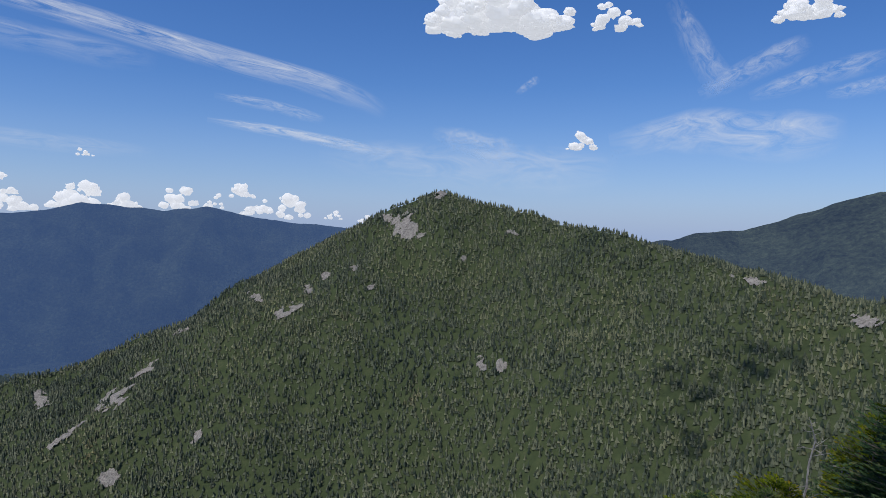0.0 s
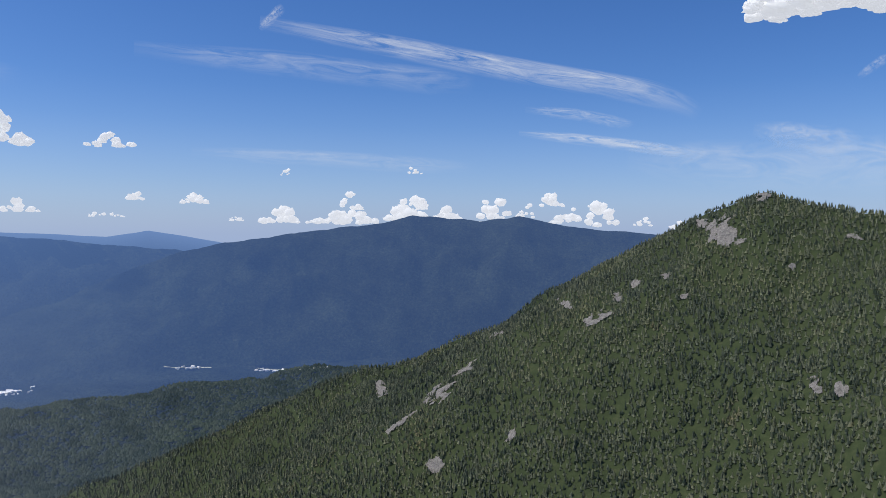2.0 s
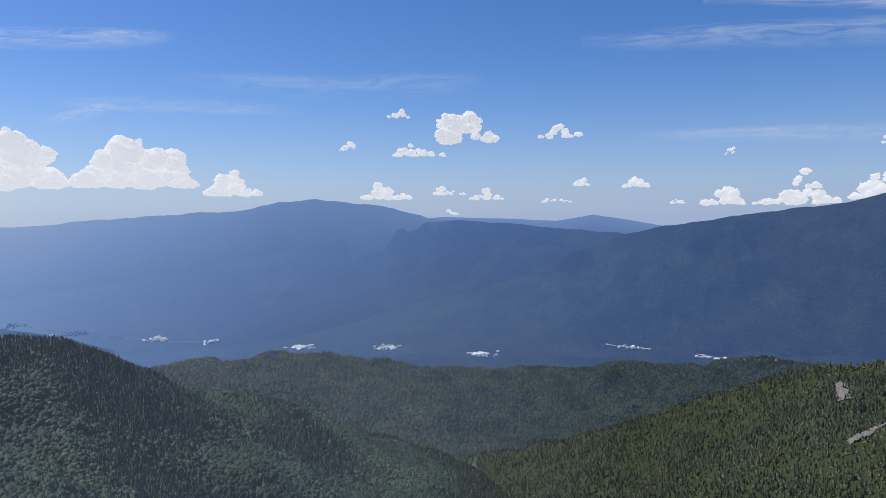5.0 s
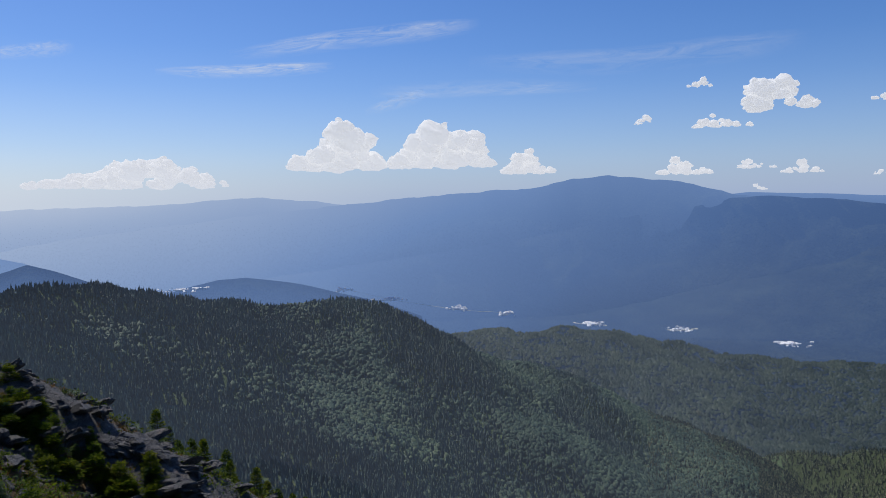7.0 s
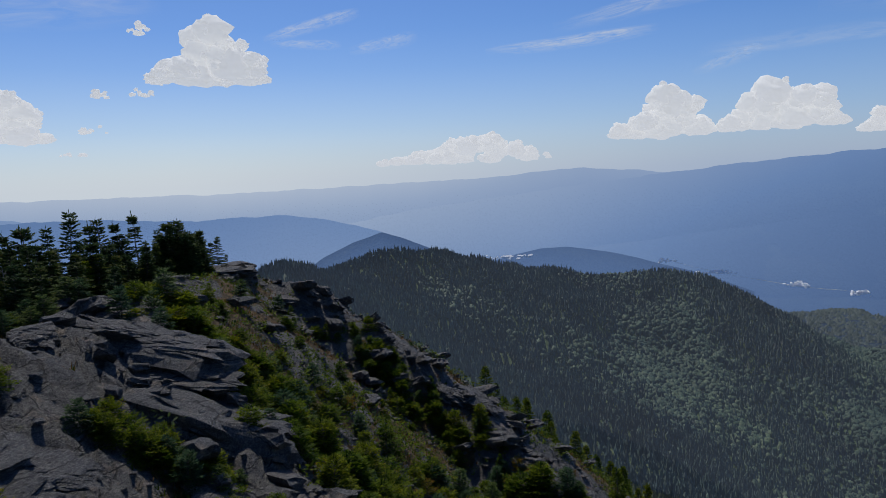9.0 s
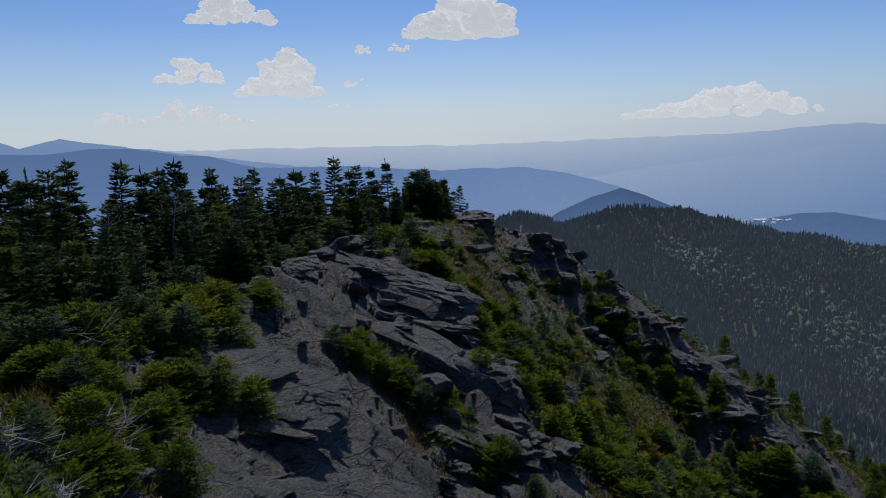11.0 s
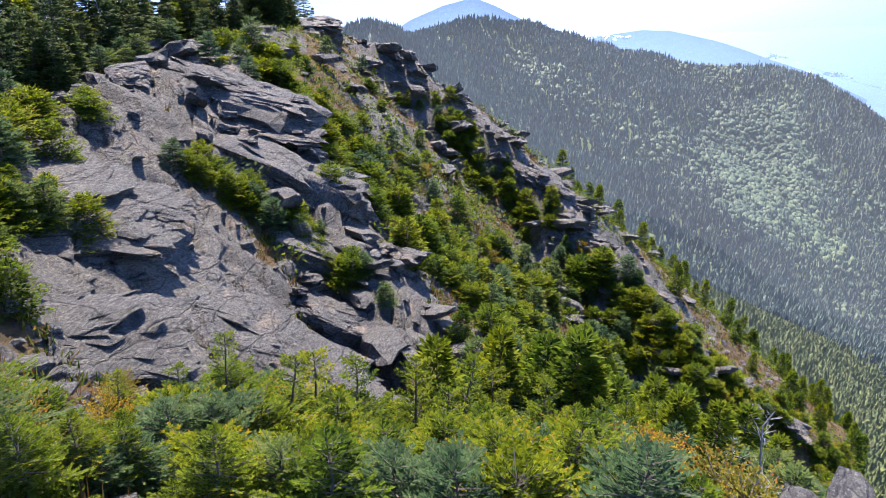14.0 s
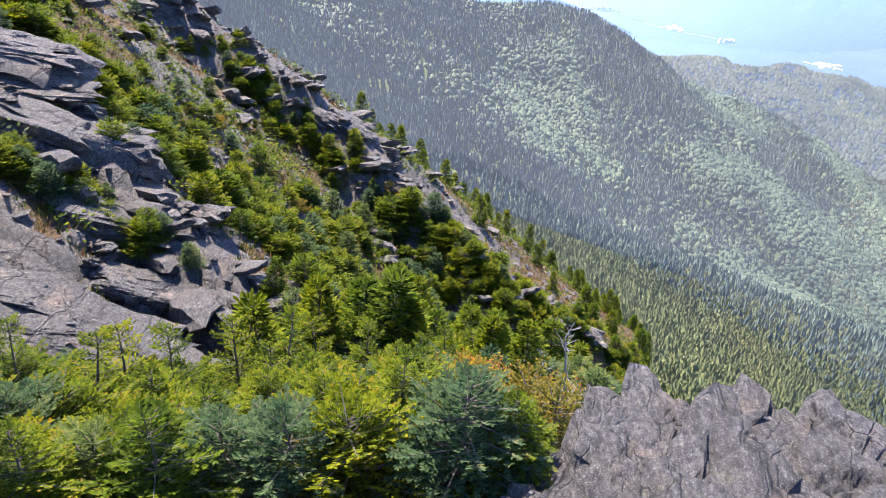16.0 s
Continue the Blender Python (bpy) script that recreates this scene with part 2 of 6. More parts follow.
def rock_look(nt):
    p = place(nt)
    streak = stretched(nt, 1.2, 9.0, 9.0, (0.3, 0.2, 0.98))
    c = ramp(nt, noise_of(nt, p, 0.8, 7, 0.65), [(0.3, (0.061, 0.057, 0.054)), (0.5, (0.107, 0.101, 0.096)), (0.72, (0.185, 0.169, 0.151))])
    c = mix(nt, ramp(nt, noise_of(nt, streak, 1.6, 7, 0.7), [(0.38, (0, 0, 0)), (0.62, (0.75, 0.75, 0.75))]), c, (0.165, 0.158, 0.151))
    c = mix(nt, ramp(nt, noise_of(nt, p, 22.0, 5, 0.7), [(0.42, (0.8, 0.8, 0.8)), (0.6, (0, 0, 0))]), c, (0.058, 0.058, 0.061))
    c = mix(nt, ramp(nt, noise_of(nt, p, 70.0, 4, 0.7), [(0.54, (0, 0, 0)), (0.66, (0.6, 0.6, 0.6))]), c, (0.292, 0.286, 0.262))
    c = mix(nt, ramp(nt, noise_of(nt, p, 3.1, 6, 0.75), [(0.6, (0, 0, 0)), (0.7, (0.6, 0.6, 0.6))]), c, (0.165, 0.165, 0.107))
    c = mix(nt, ramp(nt, noise_of(nt, p, 1.7, 4, 0.6), [(0.58, (0, 0, 0)), (0.72, (0.7, 0.7, 0.7))]), c, (0.262, 0.204, 0.161))
    fibre = noise_of(nt, stretched(nt, 9.0, 22.0, 18.0, (0.3, 0.2, 0.98)), 1.0, 7, 0.78)
    c = mix(nt, 1.0, c, ramp(nt, fibre, [(0.36, (0.55, 0.55, 0.56)), (0.5, (1, 1, 1)), (0.64, (1.6, 1.58, 1.53))]), "MULTIPLY")
    relief = calc(nt, "ADD", calc(nt, "ADD", noise_of(nt, streak, 3.0, 9, 0.75), fibre), noise_of(nt, p, 9.0, 8, 0.7))
    warp = nt.nodes.new("ShaderNodeVectorMath")
    warp.operation = "MULTIPLY_ADD"
    drift = node(nt, "TexNoise", Scale=1.1, Detail=4.0)
    nt.links.new(p, drift.inputs["Vector"])
    nt.links.new(drift.outputs["Color"], warp.inputs[0])
    warp.inputs[1].default_value = (0.9, 0.9, 0.9)
    nt.links.new(stretched(nt, 0.45, 1.6, 1.6, (0.3, 0.2, 0.98)), warp.inputs[2])
    for scale, wide, dark in ((0.55, 0.018, 0.9), (1.9, 0.02, 0.35)):
        vo = nt.nodes.new("ShaderNodeTexVoronoi")
        vo.feature = "DISTANCE_TO_EDGE"
        vo.inputs["Scale"].default_value = scale
        nt.links.new(warp.outputs[0], vo.inputs["Vector"])
        crack = ramp(nt, vo.outputs["Distance"], [(0.0, (0, 0, 0)), (wide, (1, 1, 1))])
        c = mix(nt, calc(nt, "SUBTRACT", 1.0, calc(nt, "MULTIPLY", calc(nt, "SUBTRACT", 1.0, crack), dark)), (0.03, 0.029, 0.028), c)
        relief = calc(nt, "ADD", relief, calc(nt, "MULTIPLY", crack, 0.5))
    return c, relief


def make_rock():
    m, nt = material("schist_rock")
    c, relief = rock_look(nt)
    surface(nt, c, 0.78, relief, 1.0, 0.07, 0.25)
    return m


def make_ridge():
    """Bare schist, giving way to soil and withered turf."""
    m, nt = material("ridge_ground")
    c, relief = rock_look(nt)
    p = place(nt)
    turf = ramp(nt, noise_of(nt, p, 2.6, 7, 0.7), [(0.3, (0.03, 0.025, 0.016)), (0.48, (0.09, 0.062, 0.03)), (0.6, (0.16, 0.1, 0.045)), (0.75, (0.09, 0.1, 0.03))])
    at = nt.nodes.new("ShaderNodeAttribute")
    at.attribute_name = "bare"
    s = node(nt, "Math")
    s.operation = "ADD"
    nt.links.new(at.outputs["Fac"], s.inputs[0])
    nt.links.new(noise_of(nt, p, 3.5, 7, 0.7), s.inputs[1])
    f = ramp(nt, s.outputs[0], [(0.72, (0, 0, 0)), (0.86, (1, 1, 1))])
    c = mix(nt, f, turf, c)
    surface(nt, c, 0.82, relief, 1.0, 0.08, 0.2)
    return m


def fluff(nt, *shaders, own=0.6, up=0.62):
    """Foliage is a cloud of leaves turned every way, mostly to the sky: bend the normals upward."""
    v = nt.nodes.new("ShaderNodeVectorMath")
    v.operation = "MULTIPLY_ADD"
    nt.links.new(nt.nodes.new("ShaderNodeNewGeometry").outputs["Normal"], v.inputs[0])
    v.inputs[1].default_value, v.inputs[2].default_value = (own, own, own), (0.0, 0.0, up)
    u = nt.nodes.new("ShaderNodeVectorMath")
    u.operation = "NORMALIZE"
    nt.links.new(v.outputs[0], u.inputs[0])
    for s in shaders:
        nt.links.new(u.outputs[0], s.inputs["Normal"])


def make_leaf(name, dark, light, low=0.15, high=0.9, through=0.25, sheen=0.0, own=0.6, up=0.62):
    m, nt = material(name)
    c = ramp(nt, island(nt), [(low, dark), (high, light), (0.98, tuple(1.15 * q for q in light))])
    tone = ramp(nt, noise_of(nt, place(nt), 0.008, 5, 0.6), [(0.32, (0.5, 0.6, 0.62)), (0.5, (1, 1, 1)), (0.68, (1.28, 1.22, 1.05))])
    c = mix(nt, 1.0, c, tone, "MULTIPLY")
    faded = ramp(nt, noise_of(nt, place(nt), 0.013, 6, 0.7), [(0.6, (0, 0, 0)), (0.72, (0.55, 0.55, 0.55))])
    c = mix(nt, faded, c, mix(nt, 1.0, c, (1.6, 1.15, 0.85), "MULTIPLY"))
    b = node(nt, "BsdfPrincipled", Roughness=0.6)
    b.inputs["Specular IOR Level"].default_value = 0.25
    b.inputs["Sheen Weight"].default_value, b.inputs["Sheen Roughness"].default_value = sheen, 0.5
    nt.links.new(c, b.inputs["Base Color"])
    tr = node(nt, "BsdfTranslucent")
    fluff(nt, b, tr, own=own, up=up)
    nt.links.new(c, tr.inputs[0])
    ms = node(nt, "MixShader", Fac=through)
    o = nt.nodes.new("ShaderNodeOutputMaterial")
    nt.links.new(b.outputs[0], ms.inputs[1])
    nt.links.new(tr.outputs[0], ms.inputs[2])
    nt.links.new(ms.outputs[0], o.inputs[0])
    return m


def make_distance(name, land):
    """Far wooded land: its own colour mixed with a blue glow painted on for haze, stronger as "air" grows."""
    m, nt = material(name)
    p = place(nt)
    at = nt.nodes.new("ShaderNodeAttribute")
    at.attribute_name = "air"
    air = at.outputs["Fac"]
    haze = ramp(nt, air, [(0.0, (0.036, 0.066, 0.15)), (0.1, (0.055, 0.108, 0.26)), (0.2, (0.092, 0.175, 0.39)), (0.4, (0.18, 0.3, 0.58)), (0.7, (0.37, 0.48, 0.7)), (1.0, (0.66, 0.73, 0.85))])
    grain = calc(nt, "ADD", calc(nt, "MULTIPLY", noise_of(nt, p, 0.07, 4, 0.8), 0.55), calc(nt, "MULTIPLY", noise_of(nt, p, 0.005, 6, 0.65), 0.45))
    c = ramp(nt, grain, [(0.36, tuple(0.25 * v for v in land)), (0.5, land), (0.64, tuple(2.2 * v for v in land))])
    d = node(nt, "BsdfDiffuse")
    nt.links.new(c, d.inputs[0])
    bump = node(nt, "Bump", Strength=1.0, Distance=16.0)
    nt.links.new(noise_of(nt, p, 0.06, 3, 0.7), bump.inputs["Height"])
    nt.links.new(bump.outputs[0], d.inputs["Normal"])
    # the land itself glows in the haze colour
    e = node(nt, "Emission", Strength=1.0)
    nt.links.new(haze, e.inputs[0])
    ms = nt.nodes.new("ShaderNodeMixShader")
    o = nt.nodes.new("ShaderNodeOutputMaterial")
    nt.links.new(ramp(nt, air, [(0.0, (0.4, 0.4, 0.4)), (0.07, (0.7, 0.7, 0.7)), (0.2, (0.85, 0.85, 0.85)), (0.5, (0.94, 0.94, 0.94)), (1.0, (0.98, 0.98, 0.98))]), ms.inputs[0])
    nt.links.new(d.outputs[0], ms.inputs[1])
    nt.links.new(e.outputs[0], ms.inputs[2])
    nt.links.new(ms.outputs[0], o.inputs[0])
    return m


FLOOR_M, ROCK_M, RIDGE_M = make_forest_floor(), make_rock(), make_ridge()
DISTANCE_M = make_distance("haze_painted_distant_land", (0.062, 0.075, 0.042))
CONIFER_M = make_leaf("conifer_needles", (0.034, 0.052, 0.032), (0.165, 0.18, 0.105), through=0.3, own=0.9, up=0.35)
# spur spruces: needle colour paled and blued to hold the haze before them
PALE_CONIFER_M = make_leaf("haze_tinted_conifer_needles", (0.052, 0.1, 0.085), (0.125, 0.19, 0.155), through=0.45, own=0.65, up=0.6)
YOUNG_CONIFER_M = make_leaf("young_conifer_needles", (0.1, 0.15, 0.055), (0.19, 0.235, 0.085), through=0.55, own=0.45, up=0.8)
# crowns on the low hill: haze mixed into the leaf colour as blue
FAR_LEAF_M = make_leaf("haze_tinted_broad_leaves", (0.038, 0.064, 0.062), (0.078, 0.106, 0.096), through=0.4, own=0.85, up=0.4)
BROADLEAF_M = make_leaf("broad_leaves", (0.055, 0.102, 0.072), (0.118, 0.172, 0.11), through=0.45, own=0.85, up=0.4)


# ---- meshes ----
def sheet(name, verts, rows, cols, mats, closed=False, flip=False):
    """A grid of rows x cols vertices as one smooth mesh object."""
    n = cols if closed else cols - 1
    i, j = np.meshgrid(np.arange(rows - 1), np.arange(n), indexing="ij")
    a, b = i * cols + j, i * cols + (j + 1) % cols
    quads = np.stack([a, b, b + cols, a + cols], -1).reshape(-1, 4)
    if flip:
        quads = quads[:, ::-1]
    return bulk(name, verts, quads, mats, True)


def bulk(name, verts, faces, mats, soft=False):
    me = bpy.data.meshes.new(name)
    verts, faces = np.asarray(verts, np.float32), np.asarray(faces, np.int32)
    k = faces.shape[1]
    me.vertices.add(len(verts))
    me.vertices.foreach_set("co", verts.ravel())
    me.loops.add(faces.size)
    me.loops.foreach_set("vertex_index", faces.ravel())
    me.polygons.add(len(faces))
    me.polygons.foreach_set("loop_start", np.arange(0, faces.size, k, dtype=np.int32))
    me.polygons.foreach_set("use_smooth", np.full(len(faces), soft))
    for m in mats:
        me.materials.append(m)
    me.update(calc_edges=True)
    return new(name, me)


AZ = np.radians(np.concatenate([np.arange(-45, 60, 0.6), np.arange(60, 170, 0.26), np.arange(170, 190, 1.0), np.arange(190, 315, 4.0)]))


def ring_land(name, radii, mat):
    r, a = np.meshgrid(radii, AZ, indexing="ij")
    x, y = 0.2 - np.sin(a) * r, 0.15 + np.cos(a) * r
    return sheet(name, np.stack([x, y, full_height(x, y)], -1).reshape(-1, 3), len(radii), len(AZ), [mat], True)


def log_steps(a, b, n):
    return np.exp(np.linspace(math.log(a), math.log(b), n))


ground = tagged(ring_land("ground", np.concatenate([[0.01, 0.3, 0.6], log_steps(0.9, 90, 370)]), RIDGE_M), "grey schist bedrock of a mountain ridge with thin soil", "ground", kind="structure")
place_xy = np.empty(len(ground.data.vertices) * 3, np.float32)
ground.data.vertices.foreach_get("co", place_xy)
place_xy = place_xy.reshape(-1, 3)
bare_at = ground.data.attributes.new("bare", "FLOAT", "POINT")
bare_at.data.foreach_set("value", bareness(place_xy[:, 0].astype(float), place_xy[:, 1].astype(float)).astype(np.float32))
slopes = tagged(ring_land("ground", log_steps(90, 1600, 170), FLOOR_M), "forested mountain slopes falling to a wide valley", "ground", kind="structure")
place_xy = np.empty(len(slopes.data.vertices) * 3, np.float32)
slopes.data.vertices.foreach_get("co", place_xy)
place_xy = place_xy.reshape(-1, 3).astype(float)


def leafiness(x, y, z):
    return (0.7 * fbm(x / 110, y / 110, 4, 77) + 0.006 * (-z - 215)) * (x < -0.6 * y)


# 0.45 and more on the spur side: colour raised against dark tree shade
slopes.data.attributes.new("pale_floor", "FLOAT", "POINT").data.foreach_set("value", ((0.45 + 0.55 * smooth(-0.45, 0.2, leafiness(*place_xy.T))) * (place_xy[:, 0] < -1.5 * place_xy[:, 1])).astype(np.float32))
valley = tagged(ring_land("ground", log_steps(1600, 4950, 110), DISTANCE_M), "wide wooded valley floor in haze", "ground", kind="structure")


def foot_haze(az):
    """Strength of the haze painted on the valley floor by bearing: strongest towards the sun."""
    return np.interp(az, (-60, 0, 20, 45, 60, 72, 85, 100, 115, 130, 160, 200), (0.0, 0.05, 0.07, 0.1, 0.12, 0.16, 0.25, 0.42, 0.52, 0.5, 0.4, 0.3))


def set_haze(ob, values):
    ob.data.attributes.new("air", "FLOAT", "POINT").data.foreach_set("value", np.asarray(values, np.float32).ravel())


place_xy = np.empty(len(valley.data.vertices) * 3, np.float32)
valley.data.vertices.foreach_get("co", place_xy)
place_xy = place_xy.reshape(-1, 3).astype(float)
LANDS = []


def keep_land(ob):
    """Remember a far surface, to set houses and roads on it."""
    LANDS.append(BVHTree.FromPolygons([p.co[:] for p in ob.data.vertices], [p.vertices[:] for p in ob.data.polygons]))


keep_land(valley)
set_haze(valley, foot_haze(np.degrees(np.arctan2(-place_xy[:, 0], place_xy[:, 1]))) * smooth(1900, 3500, np.hypot(place_xy[:, 0], place_xy[:, 1])))


# ---- far ranges ----
def backdrop(label, crest, depth, foot, airs, seed, wobble=0.02):
    """A range from its crest line (turn, distance, rise) down to its foot, depth metres nearer, with side ridges; airs:
    painted haze along the crest.
    """
    pts = np.array(crest)
    az = np.arange(pts[0, 0], pts[-1, 0], 0.16)
    r, el = np.interp(az, pts[:, 0], pts[:, 1]), np.interp(az, pts[:, 0], pts[:, 2])
    el = el + wobble * 3 * fbm(az / 1.2, az * 0, 4, seed)
    n = 40
    s = np.linspace(0, 1, n)[:, None]
    drop = 0.8 * s + 0.2 * s * s
    top = np.tan(np.radians(el)) * r
    rr = r - depth * s
    a = np.radians(az)
    x, y = -np.sin(a) * rr, np.cos(a) * rr
    z = top * (1 - drop) + foot * drop
    swell = np.sin(np.pi * s) ** 0.8
    side = az[None] / 5.0 + 0.5 * fbm(az[None] / 4 + 0 * s, s * 2.5 + 0 * az[None], 3, seed + 3)
    ribs = 1 - 2 * np.abs(vnoise(side, s * 0.7 + 0 * az[None], seed + 4))
    z = z + np.minimum(0.016 * r, 0.14 * (top - foot)) * swell * (fbm(x / 330, y / 330, 5, seed + 9) + 0.6 * ribs)
    ob = tagged(sheet("backdrop", np.stack([x, y, z], -1).reshape(-1, 3), n, len(az), [DISTANCE_M]), label, "mountain", kind="structure")
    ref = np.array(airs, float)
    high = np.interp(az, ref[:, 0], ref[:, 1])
    low = foot_haze(az)
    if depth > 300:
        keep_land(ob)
    set_haze(ob, low + (high - low) * (1 - np.clip((top - z) / (top - foot), 0, 1)))
    return ob


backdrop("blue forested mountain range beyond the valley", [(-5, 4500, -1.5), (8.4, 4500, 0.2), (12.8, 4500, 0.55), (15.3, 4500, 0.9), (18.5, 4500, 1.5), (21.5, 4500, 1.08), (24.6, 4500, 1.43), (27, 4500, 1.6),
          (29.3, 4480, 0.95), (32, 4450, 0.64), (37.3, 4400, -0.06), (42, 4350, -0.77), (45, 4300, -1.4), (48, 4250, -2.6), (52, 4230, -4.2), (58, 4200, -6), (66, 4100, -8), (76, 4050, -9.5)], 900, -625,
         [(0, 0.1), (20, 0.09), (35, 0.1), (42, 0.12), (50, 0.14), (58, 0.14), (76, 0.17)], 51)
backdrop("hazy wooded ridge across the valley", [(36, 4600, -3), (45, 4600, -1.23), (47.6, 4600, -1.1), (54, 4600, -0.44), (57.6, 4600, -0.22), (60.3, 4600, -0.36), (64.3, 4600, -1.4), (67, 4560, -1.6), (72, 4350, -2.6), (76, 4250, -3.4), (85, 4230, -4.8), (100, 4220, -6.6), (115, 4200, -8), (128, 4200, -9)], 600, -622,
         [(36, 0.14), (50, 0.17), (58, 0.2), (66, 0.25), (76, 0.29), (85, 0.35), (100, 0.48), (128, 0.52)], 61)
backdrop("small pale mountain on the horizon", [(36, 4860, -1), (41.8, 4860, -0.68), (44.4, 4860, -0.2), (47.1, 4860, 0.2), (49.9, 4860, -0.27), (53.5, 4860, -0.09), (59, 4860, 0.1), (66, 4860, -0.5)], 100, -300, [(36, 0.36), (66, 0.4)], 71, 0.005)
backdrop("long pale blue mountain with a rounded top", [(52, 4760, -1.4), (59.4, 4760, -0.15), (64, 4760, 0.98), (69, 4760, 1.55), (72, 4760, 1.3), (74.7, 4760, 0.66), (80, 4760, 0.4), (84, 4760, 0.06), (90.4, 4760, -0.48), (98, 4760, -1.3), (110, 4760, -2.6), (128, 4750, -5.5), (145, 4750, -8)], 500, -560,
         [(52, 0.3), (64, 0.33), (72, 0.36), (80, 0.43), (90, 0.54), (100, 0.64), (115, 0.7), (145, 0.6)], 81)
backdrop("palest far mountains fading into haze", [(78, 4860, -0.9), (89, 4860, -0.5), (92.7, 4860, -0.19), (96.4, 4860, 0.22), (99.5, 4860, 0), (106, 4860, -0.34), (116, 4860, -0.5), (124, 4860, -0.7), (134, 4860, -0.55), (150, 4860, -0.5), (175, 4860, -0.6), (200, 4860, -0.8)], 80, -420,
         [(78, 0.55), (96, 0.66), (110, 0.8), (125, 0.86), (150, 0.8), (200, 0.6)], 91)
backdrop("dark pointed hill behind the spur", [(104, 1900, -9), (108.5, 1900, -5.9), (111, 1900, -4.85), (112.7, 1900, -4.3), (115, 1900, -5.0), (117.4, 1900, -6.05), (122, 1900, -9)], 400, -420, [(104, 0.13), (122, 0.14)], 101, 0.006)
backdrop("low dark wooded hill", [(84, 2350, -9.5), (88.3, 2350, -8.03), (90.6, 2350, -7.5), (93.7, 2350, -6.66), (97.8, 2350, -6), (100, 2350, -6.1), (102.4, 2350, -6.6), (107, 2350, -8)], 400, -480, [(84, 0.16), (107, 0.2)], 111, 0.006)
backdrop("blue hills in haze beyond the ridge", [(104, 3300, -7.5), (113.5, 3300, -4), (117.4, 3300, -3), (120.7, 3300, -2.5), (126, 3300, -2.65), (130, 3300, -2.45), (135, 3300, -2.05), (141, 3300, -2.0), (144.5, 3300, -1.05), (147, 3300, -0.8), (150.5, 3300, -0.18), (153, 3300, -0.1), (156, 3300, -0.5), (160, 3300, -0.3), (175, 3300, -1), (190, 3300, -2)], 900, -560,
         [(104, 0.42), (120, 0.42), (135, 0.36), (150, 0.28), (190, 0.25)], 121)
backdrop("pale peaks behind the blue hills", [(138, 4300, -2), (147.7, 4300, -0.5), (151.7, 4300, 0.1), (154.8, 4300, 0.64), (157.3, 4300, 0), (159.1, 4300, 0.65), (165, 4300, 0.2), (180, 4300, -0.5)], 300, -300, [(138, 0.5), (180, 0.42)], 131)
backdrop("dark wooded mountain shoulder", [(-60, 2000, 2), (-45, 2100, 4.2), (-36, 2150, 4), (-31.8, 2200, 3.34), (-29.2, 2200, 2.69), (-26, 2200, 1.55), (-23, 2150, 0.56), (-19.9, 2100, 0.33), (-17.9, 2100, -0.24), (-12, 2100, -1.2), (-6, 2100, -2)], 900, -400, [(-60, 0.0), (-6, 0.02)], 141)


# ---- woods ----
def scatter(count, az0, az1, r0, r1, seed):
    rng = np.random.default_rng(seed)
    az, r = np.radians(rng.uniform(az0, az1, count)), np.sqrt(rng.uniform(r0 * r0, r1 * r1, count))
    x, y = -np.sin(az) * r, np.cos(az) * r
    h, e = height(x, y), 3.0
    gx, gy = (height(x + e, y) - h) / e, (height(x, y + e) - h) / e
    facing = (gx * x + gy * y - h) / r
    keep = facing > -0.12
    return x[keep], y[keep], h[keep], rng


def woods(name, label, x, y, z, rng, template, faces, tall, wide, mat, full=None, soft=False):
    n, k = len(x), len(template)
    turn = rng.uniform(0, 6.283, n)
    c, s = np.cos(turn)[:, None], np.sin(turn)[:, None]
    hgt, wid = rng.uniform(*tall, n)[:, None], rng.uniform(*wide, n)[:, None]
    if full is not None:
        hgt, wid = hgt * full[:, None], wid * full[:, None]
    t = template[None] * (1 + 0.18 * rng.standard_normal((n, k, 1)))
    vx, vy = t[..., 0] * wid, t[..., 1] * wid
    v = np.stack([x[:, None] + vx * c - vy * s, y[:, None] + vx * s + vy * c, z[:, None] + t[..., 2] * hgt], -1)
    f = (faces[None] + (np.arange(n) * k)[:, None, None]).reshape(-1, faces.shape[1])
    return tagged(bulk(name, v.reshape(-1, 3), f, [mat], soft), label, "forest", kind="stuff")


def spire(skirts, sides):
    """A far conifer: ragged skirts and a tip."""
    v, f = [], []
    for low, high, rad in skirts:
        b = len(v)
        for i in range(sides):
            a = i * 6.2832 / sides + low * 3
            v.append((math.cos(a) * rad, math.sin(a) * rad, low + 0.06 * (i % 2)))
        v.append((0, 0, high))
        f += [(b + i, b + (i + 1) % sides, b + sides) for i in range(sides)]
    return np.array(v), np.array(f)


def dome():
    """A far broadleaf crown: a lumpy cap."""
    v = [(math.cos(a) * r, math.sin(a) * r, z) for r, z, o in ((0.5, 0.0, 0), (0.42, 0.62, 0.6)) for a in [o + k * 1.2566 for k in range(5)]] + [(0, 0, 1)]
    f = []
    for k in range(5):
        m = (k + 1) % 5
        f += [(k, m, 5 + k), (m, 5 + m, 5 + k), (5 + k, 5 + m, 10)]
    return np.array(v), np.array(f)


sv, sf = spire(((0.02, 0.62, 0.5), (0.38, 1.0, 0.3)), 4)
dv, df = dome()


def slope_at(az, el):
    """Where the bearing az at the dip el from the summit meets the far slopes."""
    r = np.exp(np.linspace(math.log(200), math.log(1700), 1500))
    x, y = -math.sin(radians(az)) * r, math.cos(radians(az)) * r
    k = int(np.argmax(far_height(x, y) + 3 > math.tan(radians(el)) * r))
    return float(x[k]), float(y[k]), float(r[k])


